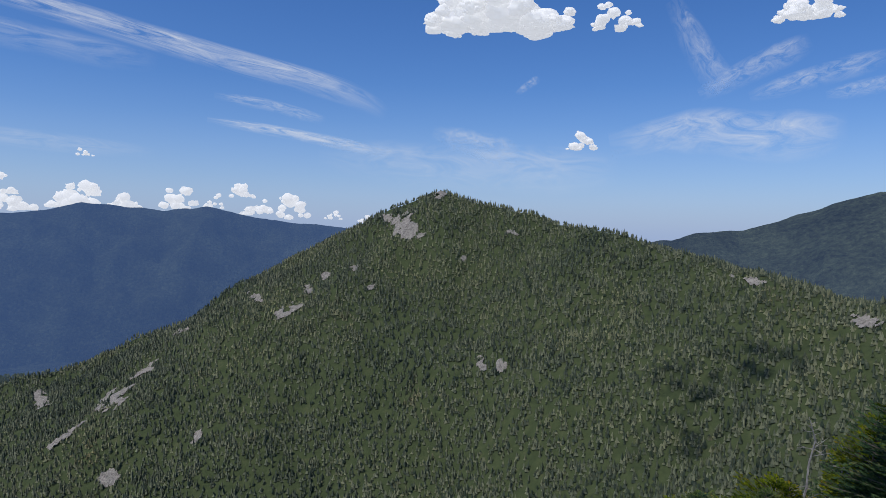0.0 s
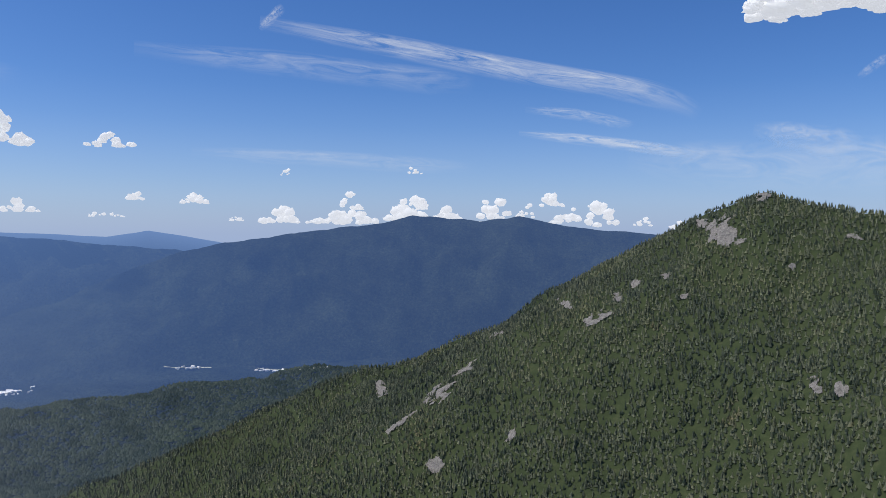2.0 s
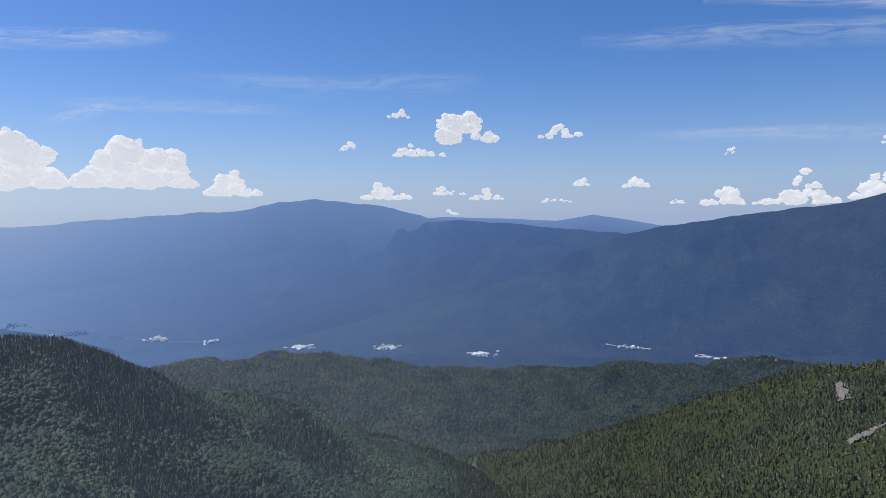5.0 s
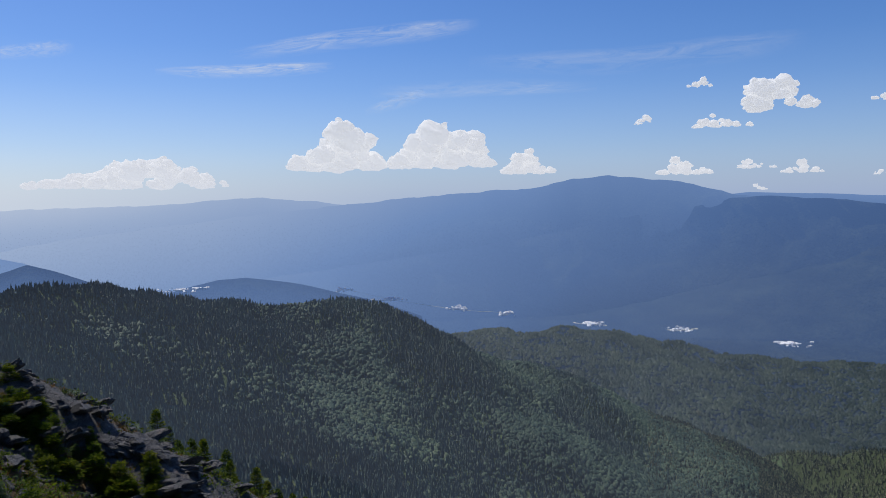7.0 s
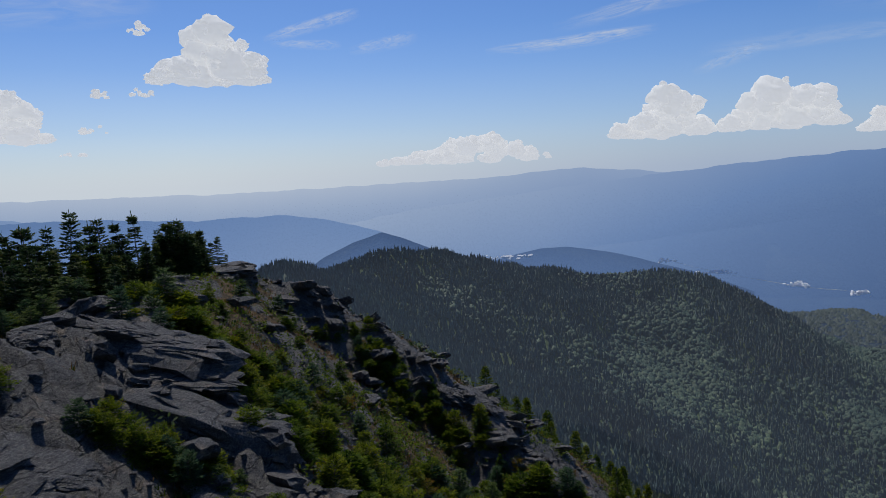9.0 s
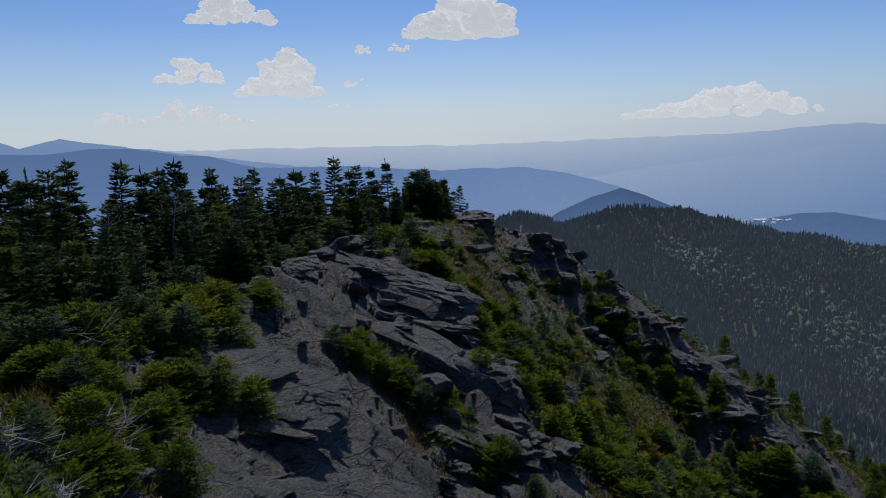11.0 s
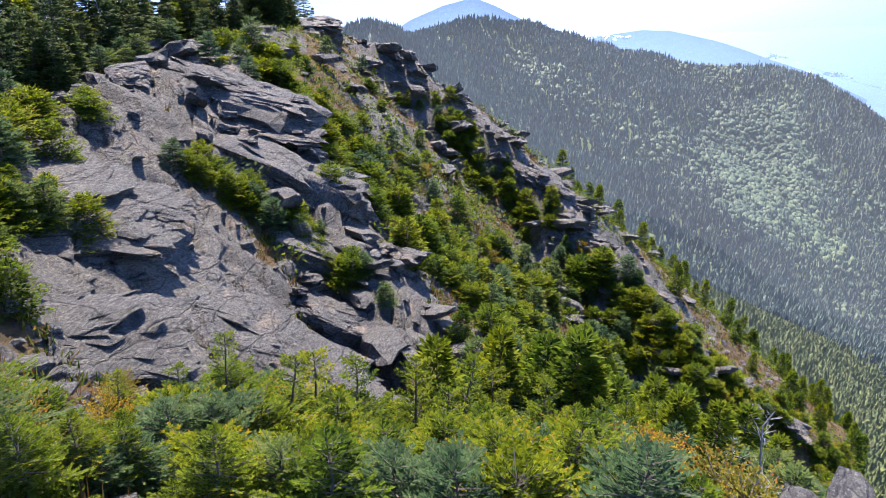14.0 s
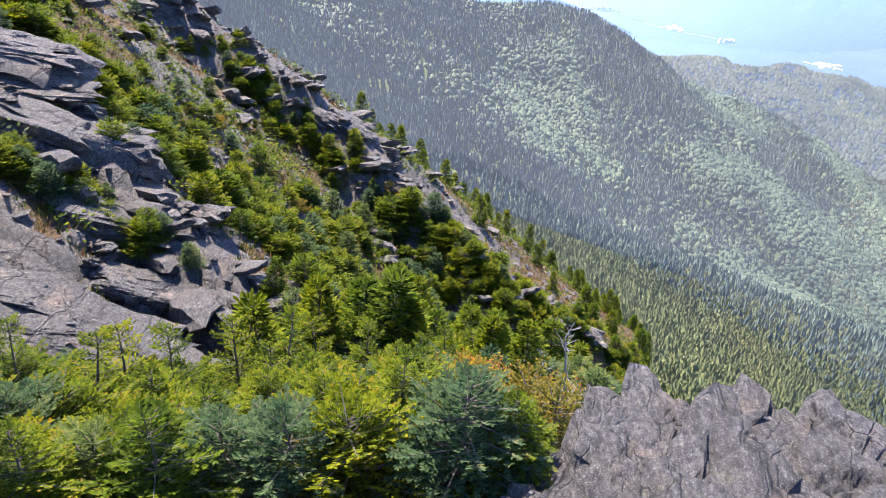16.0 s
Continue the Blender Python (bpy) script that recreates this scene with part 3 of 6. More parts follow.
# bare scree among the trees: bearing, dip, half-width, half-height (degrees), lean
SCREES = [(2.8, 0.2, 1.15, 1.25, 25), (4.3, 0.8, 0.75, 0.45, -10), (12.2, -6.4, 1.3, 0.5, 20), (9.4, -3.7, 0.5, 0.3, 0), (10.7, -4.8, 0.35, 0.35, 0), (7.1, -3.0, 0.35, 0.3, 0), (14.8, -5.4, 0.9, 0.3, -15), (5.7, -4.5, 0.4, 0.25, 0),
          (24.8, -12.6, 1.3, 0.6, 35), (22.8, -10.8, 1.4, 0.28, 35), (28.1, -15.0, 1.5, 0.22, 35), (29.5, -12.3, 0.5, 0.9, 20), (-3.3, -10.5, 0.4, 0.65, 35), (-4.8, -10.6, 0.45, 0.5, -20), (18.9, -15.7, 0.7, 0.3, 40), (25, -18, 0.7, 0.5, 40), (20.2, -7.9, 0.6, 0.2, 20),
          (-31.2, -5.5, 1.0, 0.5, 0), (-5.6, 0.0, 0.8, 0.2, -10), (-1.7, -1.9, 0.3, 0.6, 0), (0.3, 2.9, 0.5, 0.4, 0), (-23.5, -3.2, 1.6, 0.25, -10), (108.5, -16.2, 1.2, 0.5, 0)]
glades = []
for az, el, hw, hh, lean in SCREES:
    x, y, r = slope_at(az, el)
    glades.append((az, el, hw, hh, math.cos(radians(lean)), math.sin(radians(lean)), x, y, r))


def in_glade(x, y, z, grow=1.0):
    az, el = np.degrees(np.arctan2(-x, y)), np.degrees(np.arctan2(z, np.hypot(x, y)))
    hit = np.zeros(x.shape, bool)
    for a, e, hw, hh, c, s, *_ in glades:
        u, v = (az - a) * -1, el - e
        p, q = (u * c + v * s) / hw, (v * c - u * s) / hh
        hit |= p * p + q * q < grow * (0.75 + 0.9 * fbm(x / 7, y / 7, 4, 7))
    return hit


def scree(k, glade):
    """A tongue of pale broken rock lying on the slope."""
    az, el, hw, hh, c, s, x0, y0, r0 = glade
    R = 2.2 * max(hw, hh) * r0 / 57.3
    n = 46
    gx, gy = np.meshgrid(np.linspace(-R * 1.4, R * 1.4, n) + x0, np.linspace(-R * 1.4, R * 1.4, n) + y0)
    gx, gy = gx.ravel(), gy.ravel()
    gz = height(gx, gy)
    keep = in_glade(gx, gy, gz + 1.0, 1.1)
    z = gz + 0.8 + 0.9 * hash2(np.arange(n * n), np.full(n * n, k), 9)
    idx = np.arange(n * n).reshape(n, n)
    q = np.stack([idx[:-1, :-1], idx[:-1, 1:], idx[1:, 1:], idx[1:, :-1]], -1).reshape(-1, 4)
    q = q[keep[q].sum(1) >= 3]
    if len(q) < 4:
        return None
    used, inv = np.unique(q, return_inverse=True)
    ob = bulk("scree", np.stack([gx, gy, z], -1)[used], inv.reshape(-1, 4), [SCREE_M])
    return tagged(ob, "pale grey scree of broken rock among spruces", "scree", kind="stuff")


def make_scree():
    m, nt = material("pale_scree")
    p = place(nt)
    surface(nt, ramp(nt, noise_of(nt, p, 0.35, 7, 0.75), [(0.35, (0.1, 0.095, 0.085)), (0.5, (0.22, 0.205, 0.18)), (0.68, (0.32, 0.3, 0.265))]), 0.9, noise_of(nt, p, 0.5, 6, 0.7), 0.8, 1.2, 0.2)
    return m


SCREE_M = make_scree()
for k, g in enumerate(glades):
    scree(k, g)


def cleared(x, y, z, rng):
    ok = ~in_glade(x, y, z + 2.5)
    return x[ok], y[ok], z[ok], rng


x, y, z, rng = cleared(*scatter(125000, -42, 66, 330, 1450, 1))
woods("forest", "dense dark spruce and fir forest covering the peak", x, y, z, rng, sv, sf, (3.8, 7.0), (2.5, 4.2), CONIFER_M)
x, y, z, rng = cleared(*scatter(115000, 58, 128, 200, 1180, 2))
patch = leafiness(x, y, z) + rng.normal(0, 0.25, len(x)) - 0.25
full = smooth(150, 480, np.hypot(x, y)) * 0.55 + 0.45
broad = (patch > 0.0) & (np.hypot(x, y) > 380)
lone = rng.random(len(x)) < 0.85
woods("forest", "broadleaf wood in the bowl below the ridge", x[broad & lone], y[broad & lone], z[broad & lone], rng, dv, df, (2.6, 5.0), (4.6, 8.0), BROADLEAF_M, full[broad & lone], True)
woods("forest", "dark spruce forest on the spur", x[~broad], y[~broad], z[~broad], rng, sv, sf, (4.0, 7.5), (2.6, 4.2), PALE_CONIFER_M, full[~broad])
yv, yf = spire(((0.0, 0.5, 0.5), (0.25, 0.78, 0.36), (0.55, 1.0, 0.2)), 5)
x, y, z, rng = scatter(75000, 52, 104, 62, 340, 3)
ok = rng.random(len(x)) > smooth(150, 330, np.hypot(x, y))
x, y, z = x[ok], y[ok], z[ok]
woods("forest", "low spruce wood on the steep slope under the ridge", x, y, z, rng, yv, yf, (1.1, 2.2), (1.2, 2.1), YOUNG_CONIFER_M)


# crowns of the broadleaf wood on the low hill across the bowl
cap_f = np.array([(k, (k + 1) % 5, 5) for k in range(5)])
cap_v = np.array([(0.5 * math.cos(k * 1.2566), 0.5 * math.sin(k * 1.2566), 0.0) for k in range(5)] + [(0, 0, 1.0)])
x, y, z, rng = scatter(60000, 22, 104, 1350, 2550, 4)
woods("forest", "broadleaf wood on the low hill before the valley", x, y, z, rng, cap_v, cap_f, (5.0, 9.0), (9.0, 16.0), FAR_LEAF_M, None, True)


# ---- the near ridge: rocks, firs and turf ----
def ground_z(x, y):
    x, y = np.array([x]), np.array([y])
    if math.hypot(x[0], y[0]) > 26:
        return float(height(x, y)[0]) - 0.03
    near = near_height(x, y) + 0.2 * fbm(x / 3.0, y / 3.0, 3, 41) * smooth(1.5, 8, np.hypot(x, y))
    return float(near[0]) - 0.03


def at(az, r):
    x, y, _ = polar(az, r, 0)
    return float(x), float(y)


def down_to(az, el):
    """Where the bearing az at the dip el from the summit meets the ground."""
    r = np.exp(np.linspace(math.log(1.5), math.log(85), 1500))
    x, y = -math.sin(radians(az)) * r, math.cos(radians(az)) * r
    under = np.nonzero(height(x, y) > math.tan(radians(el)) * r)[0]
    k = under[0] if len(under) else -1
    return float(x[k]), float(y[k])


def part(name, bm_or_mesh, mat, parent, label=""):
    me = bm_or_mesh
    if isinstance(me, bmesh.types.BMesh):
        me = bpy.data.meshes.new(name)
        bm_or_mesh.to_mesh(me)
        bm_or_mesh.free()
    me.name = name
    if not me.materials:
        me.materials.append(mat)
    ob = new(name, me)
    ob.parent = parent
    if label:
        ob["label"] = label
    return ob


def tri_mesh(name, verts, faces, mat, soft=False):
    me = bulk(name, verts, faces, [mat], soft)
    data = me.data
    bpy.data.objects.remove(me)
    return data


def join(pieces):
    vs, fs, base = [], [], 0
    for v, f in pieces:
        vs.append(v)
        fs.append(f + base)
        base += len(v)
    return np.concatenate(vs), np.concatenate(fs)


# rocks
def ball(subdivisions):
    bm = bmesh.new()
    bmesh.ops.create_icosphere(bm, subdivisions=subdivisions, radius=1)
    v = np.array([p.co[:] for p in bm.verts])
    f = np.array([[p.index for p in q.verts] for q in bm.faces])
    bm.free()
    return v, f


BALLS = {k: ball(k) for k in (1, 2, 3, 4, 5)}


def cleft_rock(size, seed, fine=4, rough=1.0):
    """A block of layered rock: a lump cut by planes, with ledges along its layers."""
    rng = np.random.default_rng(seed)
    v, f = BALLS[fine]
    v = v * 1.35
    n = rng.standard_normal((22, 3))
    n[:6] = np.eye(3)[[0, 0, 1, 1, 2, 2]] * np.array([1, -1, 1, -1, 1, -1])[:, None] + 0.16 * rng.standard_normal((6, 3))
    n /= np.linalg.norm(n, axis=1)[:, None]
    for k, way in enumerate(n):
        off = rng.uniform(0.72, 0.9) if k < 6 else rng.uniform(0.78, 1.08)
        d = np.maximum(v @ way - off, 0)
        v = v - d[:, None] * way
    v = v * np.array(size) * 0.5 * 1.2
    q = v[:, 2] * 1.0 + 0.25 * v[:, 0] + 0.12 * fbm(v[:, 0] * 1.5 + seed, v[:, 1] * 1.5, 3, seed)
    for thick, much in ((0.16 * size[2] ** 0.5, 0.13), (0.055 * size[2] ** 0.5, 0.1)):
        layer = np.floor(q / thick)
        v[:, :2] *= (1 + much * rough * (hash2(layer, layer * 0 + seed, 3) - 0.5))[:, None]
    a, b, c = v[:, 0] * 3 + seed, v[:, 1] * 3, v[:, 2] * 3
    bump = fbm(a, b + c, 4, seed) + fbm(b, c - a, 4, seed + 5)
    f1, f2, who = cells(a * 0.8, b * 0.8 + c * 1.3, seed)
    v = v * (1 + rough * (0.035 * bump - 0.09 * (1 - smooth(0, 0.14, f2 - f1)) + 0.14 * (who - 0.5)))[:, None]
    return v, f


def put_rock(label, az, r, up, size, turn, seed, tilt=(0, 0), count=9, rough=1.5, name="outcrop", group="rock outcrops of the ridge"):
    """An outcrop: beds of schist stepped one over another, joined in one mesh."""
    g = np.random.default_rng(seed)
    x, y = at(az, r)
    z = float(height(np.array([x]), np.array([y]))[0])
    root = tagged(new(name), label, "rock", group)
    root.matrix_world = pose(x, y, z + up, tilt[0], tilt[1], turn)
    for k in range(int(count * 1.4)):
        s = np.array(size) * g.uniform((0.55, 0.4, 0.3), (0.95, 0.75, 0.55))
        at_ = (g.uniform(-0.5, 0.5, 3)) * (np.array(size) - s * 0.7)
        v, f = cleft_rock(s, seed * 20 + k, 5 if k < 2 else 4 if k < 6 else 3, rough)
        ob = part("block", tri_mesh("block", v, f, ROCK_M), None, root)
        ob.matrix_local = pose(*at_, g.normal(0, 4), g.normal(0, 4), g.normal(0, 7))
    return root


OUTCROP = "grey layered schist outcrop with sunlit tan top"
put_rock(OUTCROP, 134.6, 22.5, -1.15, (5.4, 3.6, 1.7), 40, 3, (4, 15), 12)
put_rock("square grey schist block on the knoll", 138.8, 20.2, -0.1, (1.7, 1.3, 1.0), 52, 4, (0, 9), 3)
put_rock(OUTCROP, 131.5, 20.8, -0.3, (4.0, 2.4, 1.9), 118, 5, (8, 14), 12)
put_rock(OUTCROP, 128.0, 18.2, -0.2, (3.8, 1.9, 1.6), 122, 6, (6, 22), 12)
put_rock(OUTCROP, 124.6, 15.7, -0.2, (3.6, 1.7, 1.3), 120, 7, (4, 26), 12)
put_rock(OUTCROP, 121.5, 13.4, -0.25, (2.8, 1.4, 1.0), 120, 8, (0, 26), 9)
put_rock(OUTCROP, 125.2, 37.0, -0.3, (4.0, 2.8, 1.3), 30, 9, (3, 0))
put_rock(OUTCROP, 122.4, 36.6, -0.85, (3.4, 2.2, 1.3), 100, 10, (0, 15))
put_rock("low pale rock among the spruces", 129.0, 31.0, 0.0, (2.8, 1.9, 0.9), 45, 11, (0, -3), 6)
put_rock(OUTCROP, 119.0, 36.0, -0.85, (3.0, 1.8, 1.3), 90, 12, (0, 20))
put_rock(OUTCROP, 106.3, 32.6, -0.75, (2.8, 1.7, 1.5), 100, 13, (0, 20))
put_rock(OUTCROP, 99.8, 28.4, -0.75, (2.8, 1.6, 1.6), 95, 14, (0, 24))
put_rock(OUTCROP, 112.5, 34.8, -0.85, (2.8, 1.7, 1.3), 95, 15, (0, 24))
SLAB_LABEL = "grey schist slab with long cracks and ledges"
put_rock(SLAB_LABEL, 145.0, 12.6, -0.2, (3.4, 2.6, 0.6), 125, 16, (6, 14), 8)
put_rock(SLAB_LABEL, 138.0, 11.4, -0.22, (3.8, 2.6, 0.6), 128, 17, (8, 24), 9)
put_rock(SLAB_LABEL, 131.5, 10.4, -0.22, (3.6, 2.2, 0.6), 120, 18, (6, 26), 9)
put_rock(SLAB_LABEL, 124.5, 10.6, -0.15, (2.8, 1.6, 0.7), 118, 19, (0, 28), 8)
put_rock(SLAB_LABEL, 147.0, 9.2, -0.2, (3.0, 2.2, 0.5), 140, 20, (10, 12), 7)
LEDGE = "weathered grey schist ledge with dark hollows"
def ledge(az, r, el, size, turn, seed, tilt=(0, 0), count=9):
    """A ledge whose top stands at the dip el seen from the summit, on a foot in the ground."""
    x, y = at(az, r)
    z = float(height(np.array([x]), np.array([y]))[0])
    top = math.tan(radians(el)) * r - z - 0.44
    tall = max(size[2], top + 0.2)
    put_rock(LEDGE, az, r, top - 0.5 * tall, (size[0], size[1], tall), turn, seed, tilt, count, 2.3)


for k, (az, r, el, size) in enumerate(((79.0, 3.4, -36.8, (0.8, 0.7, 0.42)), (73.3, 3.6, -34.8, (1.1, 0.7, 0.42)), (69.1, 3.7, -34.1, (1.1, 0.7, 0.42)), (64.7, 3.8, -33.7, (1.2, 0.8, 0.42)), (60.2, 3.9, -32.9, (1.2, 0.8, 0.42)), (75.4, 3.6, -35.0, (1.1, 0.8, 0.45)), (71.3, 3.7, -34.3, (1.2, 0.8, 0.45)), (67.0, 3.8, -33.8, (1.2, 0.8, 0.45)), (62.5, 3.9, -33.2, (1.3, 0.9, 0.45)),
                                       (58.0, 4.0, -32.2, (1.4, 0.9, 0.5)), (53.5, 4.0, -31.5, (1.4, 0.9, 0.5)), (76.0, 3.0, -40.0, (1.0, 0.7, 0.4)), (69.0, 3.1, -37.8, (1.3, 0.8, 0.4)), (61.5, 3.2, -36.5, (1.3, 0.8, 0.4)),
                                       (54.5, 3.2, -35.5, (1.3, 0.8, 0.4)), (81.5, 2.55, -44.8, (0.9, 0.6, 0.35)), (73.0, 2.5, -43.5, (1.1, 0.8, 0.35)), (64.0, 2.6, -41.5, (1.2, 0.8, 0.35)), (56.0, 2.6, -40.5, (1.2, 0.8, 0.35)))):
    ledge(az, r, el, size, az - 100 + 9 * (k % 3), 120 + k, (8, 5 - 4 * (k % 2)), 10)
put_rock("grey cracked schist boulder at the summit's edge", 147.5, 3.1, -0.3, (1.3, 0.9, 0.5), 60, 25, (0, 5), 6)
put_rock("grey cracked schist boulder at the summit's edge", 139.0, 2.85, -0.3, (0.9, 0.6, 0.42), 40, 26, (0, 5), 5)

rng = np.random.default_rng(5)
for k, (az, el, s) in enumerate(((148.5, -29.5, 0.4), (147.3, -30.5, 0.35), (145.5, -31.0, 0.45), (149.5, -25.0, 0.35), (140.3, -31.2, 0.3), (151.5, -24.0, 0.3), (137.0, -22.2, 0.8), (134.8, -23.8, 0.9), (136.2, -24.3, 0.5), (128.2, -25.2, 0.5), (126.0, -27.0, 0.6))):
    x, y = down_to(az, el)
    v, f = cleft_rock((s, s * 0.7, s * 0.5), 40 + k, 3)
    ob = new("stone", tri_mesh("stone", v, f, ROCK_M))
    ob.matrix_world = pose(x, y, ground_z(x, y) + 0.08 * s, rng.uniform(-15, 15), rng.uniform(-15, 15), rng.uniform(0, 360))
    tagged(ob, "loose angular grey stone lying on the slab", "stone", "loose stones on the slab")


# firs and spruces
def make_needles(name, dark, light, old, through=0.4):
    """Needles: each shoot its own green, each tree its own tone."""
    m, nt = material(name)
    # Inner needles darker: paler new growth at tips, plus painted shade in the gaps.
    tip_tone = nt.nodes.new("ShaderNodeAttribute")
    tip_tone.attribute_name = "tip"
    pick = calc(nt, "ADD", calc(nt, "MULTIPLY", island(nt), 0.55), calc(nt, "MULTIPLY", tip_tone.outputs["Fac"], 0.45))
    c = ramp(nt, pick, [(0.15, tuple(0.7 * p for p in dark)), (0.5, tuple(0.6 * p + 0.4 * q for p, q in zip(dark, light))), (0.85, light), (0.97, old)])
    info = nt.nodes.new("ShaderNodeObjectInfo")
    n = nt.nodes.new("ShaderNodeMix")
    n.data_type, n.blend_type = "RGBA", "MULTIPLY"
    n.inputs[0].default_value = 1.0
    nt.links.new(ramp(nt, info.outputs["Random"], [(0.0, (0.7, 0.82, 0.9)), (0.5, (1, 1, 1)), (1.0, (1.35, 1.15, 0.7))]), n.inputs[6])
    nt.links.new(c, n.inputs[7])
    c = n.outputs[2]
    b = node(nt, "BsdfPrincipled", Roughness=0.55)
    b.inputs["Specular IOR Level"].default_value = 0.05
    nt.links.new(c, b.inputs["Base Color"])
    tr = node(nt, "BsdfTranslucent")
    nt.links.new(c, tr.inputs[0])
    fluff(nt, b, tr, own=1.0, up=0.2)
    ms = node(nt, "MixShader", Fac=through)
    o = nt.nodes.new("ShaderNodeOutputMaterial")
    nt.links.new(b.outputs[0], ms.inputs[1])
    nt.links.new(tr.outputs[0], ms.inputs[2])
    nt.links.new(ms.outputs[0], o.inputs[0])
    return m


def make_bark(name, dark, light):
    m, nt = material(name)
    p = place(nt)
    surface(nt, ramp(nt, noise_of(nt, p, 18, 6, 0.7), [(0.3, dark), (0.7, light)]), 0.9, noise_of(nt, p, 40, 6, 0.7), 0.6, 0.01, 0.2)
    return m


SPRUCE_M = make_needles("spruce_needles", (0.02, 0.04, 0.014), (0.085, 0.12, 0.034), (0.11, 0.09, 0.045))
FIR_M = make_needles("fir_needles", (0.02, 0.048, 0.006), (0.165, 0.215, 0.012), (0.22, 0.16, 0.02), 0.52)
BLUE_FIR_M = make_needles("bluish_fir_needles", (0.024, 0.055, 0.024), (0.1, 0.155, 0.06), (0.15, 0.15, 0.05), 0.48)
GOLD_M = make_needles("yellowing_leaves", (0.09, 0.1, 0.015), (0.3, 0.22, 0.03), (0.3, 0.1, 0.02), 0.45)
BARK_M = make_bark("grey_brown_bark", (0.05, 0.042, 0.035), (0.14, 0.12, 0.1))
DEAD_M = make_bark("bleached_dead_wood", (0.13, 0.125, 0.12), (0.3, 0.29, 0.275))


def frames_of(d):
    d = d / np.linalg.norm(d, axis=-1, keepdims=True)
    helper = np.where(np.abs(d[..., 2:3]) > 0.9, np.array([1.0, 0, 0]), np.array([0, 0, 1.0]))
    a = np.cross(d, helper)
    a /= np.linalg.norm(a, axis=-1, keepdims=True)
    return d, a, np.cross(d, a)


def sprigs(base, way, length, width, flat, g, loose=0.35):
    """Needle-clad shoots: kites from base along way, lying in the plane whose normal is flat."""
    d = way / np.linalg.norm(way, axis=1)[:, None]
    flat = flat + loose * g.standard_normal(flat.shape)
    w = np.cross(flat, d)
    w = w / (np.linalg.norm(w, axis=1)[:, None] + 1e-6) * width[:, None]
    m = base + d * (0.45 * length)[:, None]
    v = np.stack([base, m + w, base + d * length[:, None], m - w], 1)
    n = len(base)
    return v.reshape(-1, 3), (np.array([(0, 1, 2), (0, 2, 3)])[None] + (np.arange(n) * 4)[:, None, None]).reshape(-1, 3)


def limbs(start, end, r0, r1, sides=4):
    d, a, b = frames_of(end - start)
    n = len(start)
    v = np.empty((n, 2, sides, 3))
    for k in range(sides):
        t = k * 6.28319 / sides
        w = a * math.cos(t) + b * math.sin(t)
        v[:, 0, k], v[:, 1, k] = start + w * r0[:, None], end + w * r1[:, None]
    f = []
    for k in range(sides):
        m = (k + 1) % sides
        f += [(k, m, sides + m), (k, sides + m, sides + k)]
    f = np.array(f)
    return v.reshape(-1, 3), (f[None] + (np.arange(n) * 2 * sides)[:, None, None]).reshape(-1, 3)


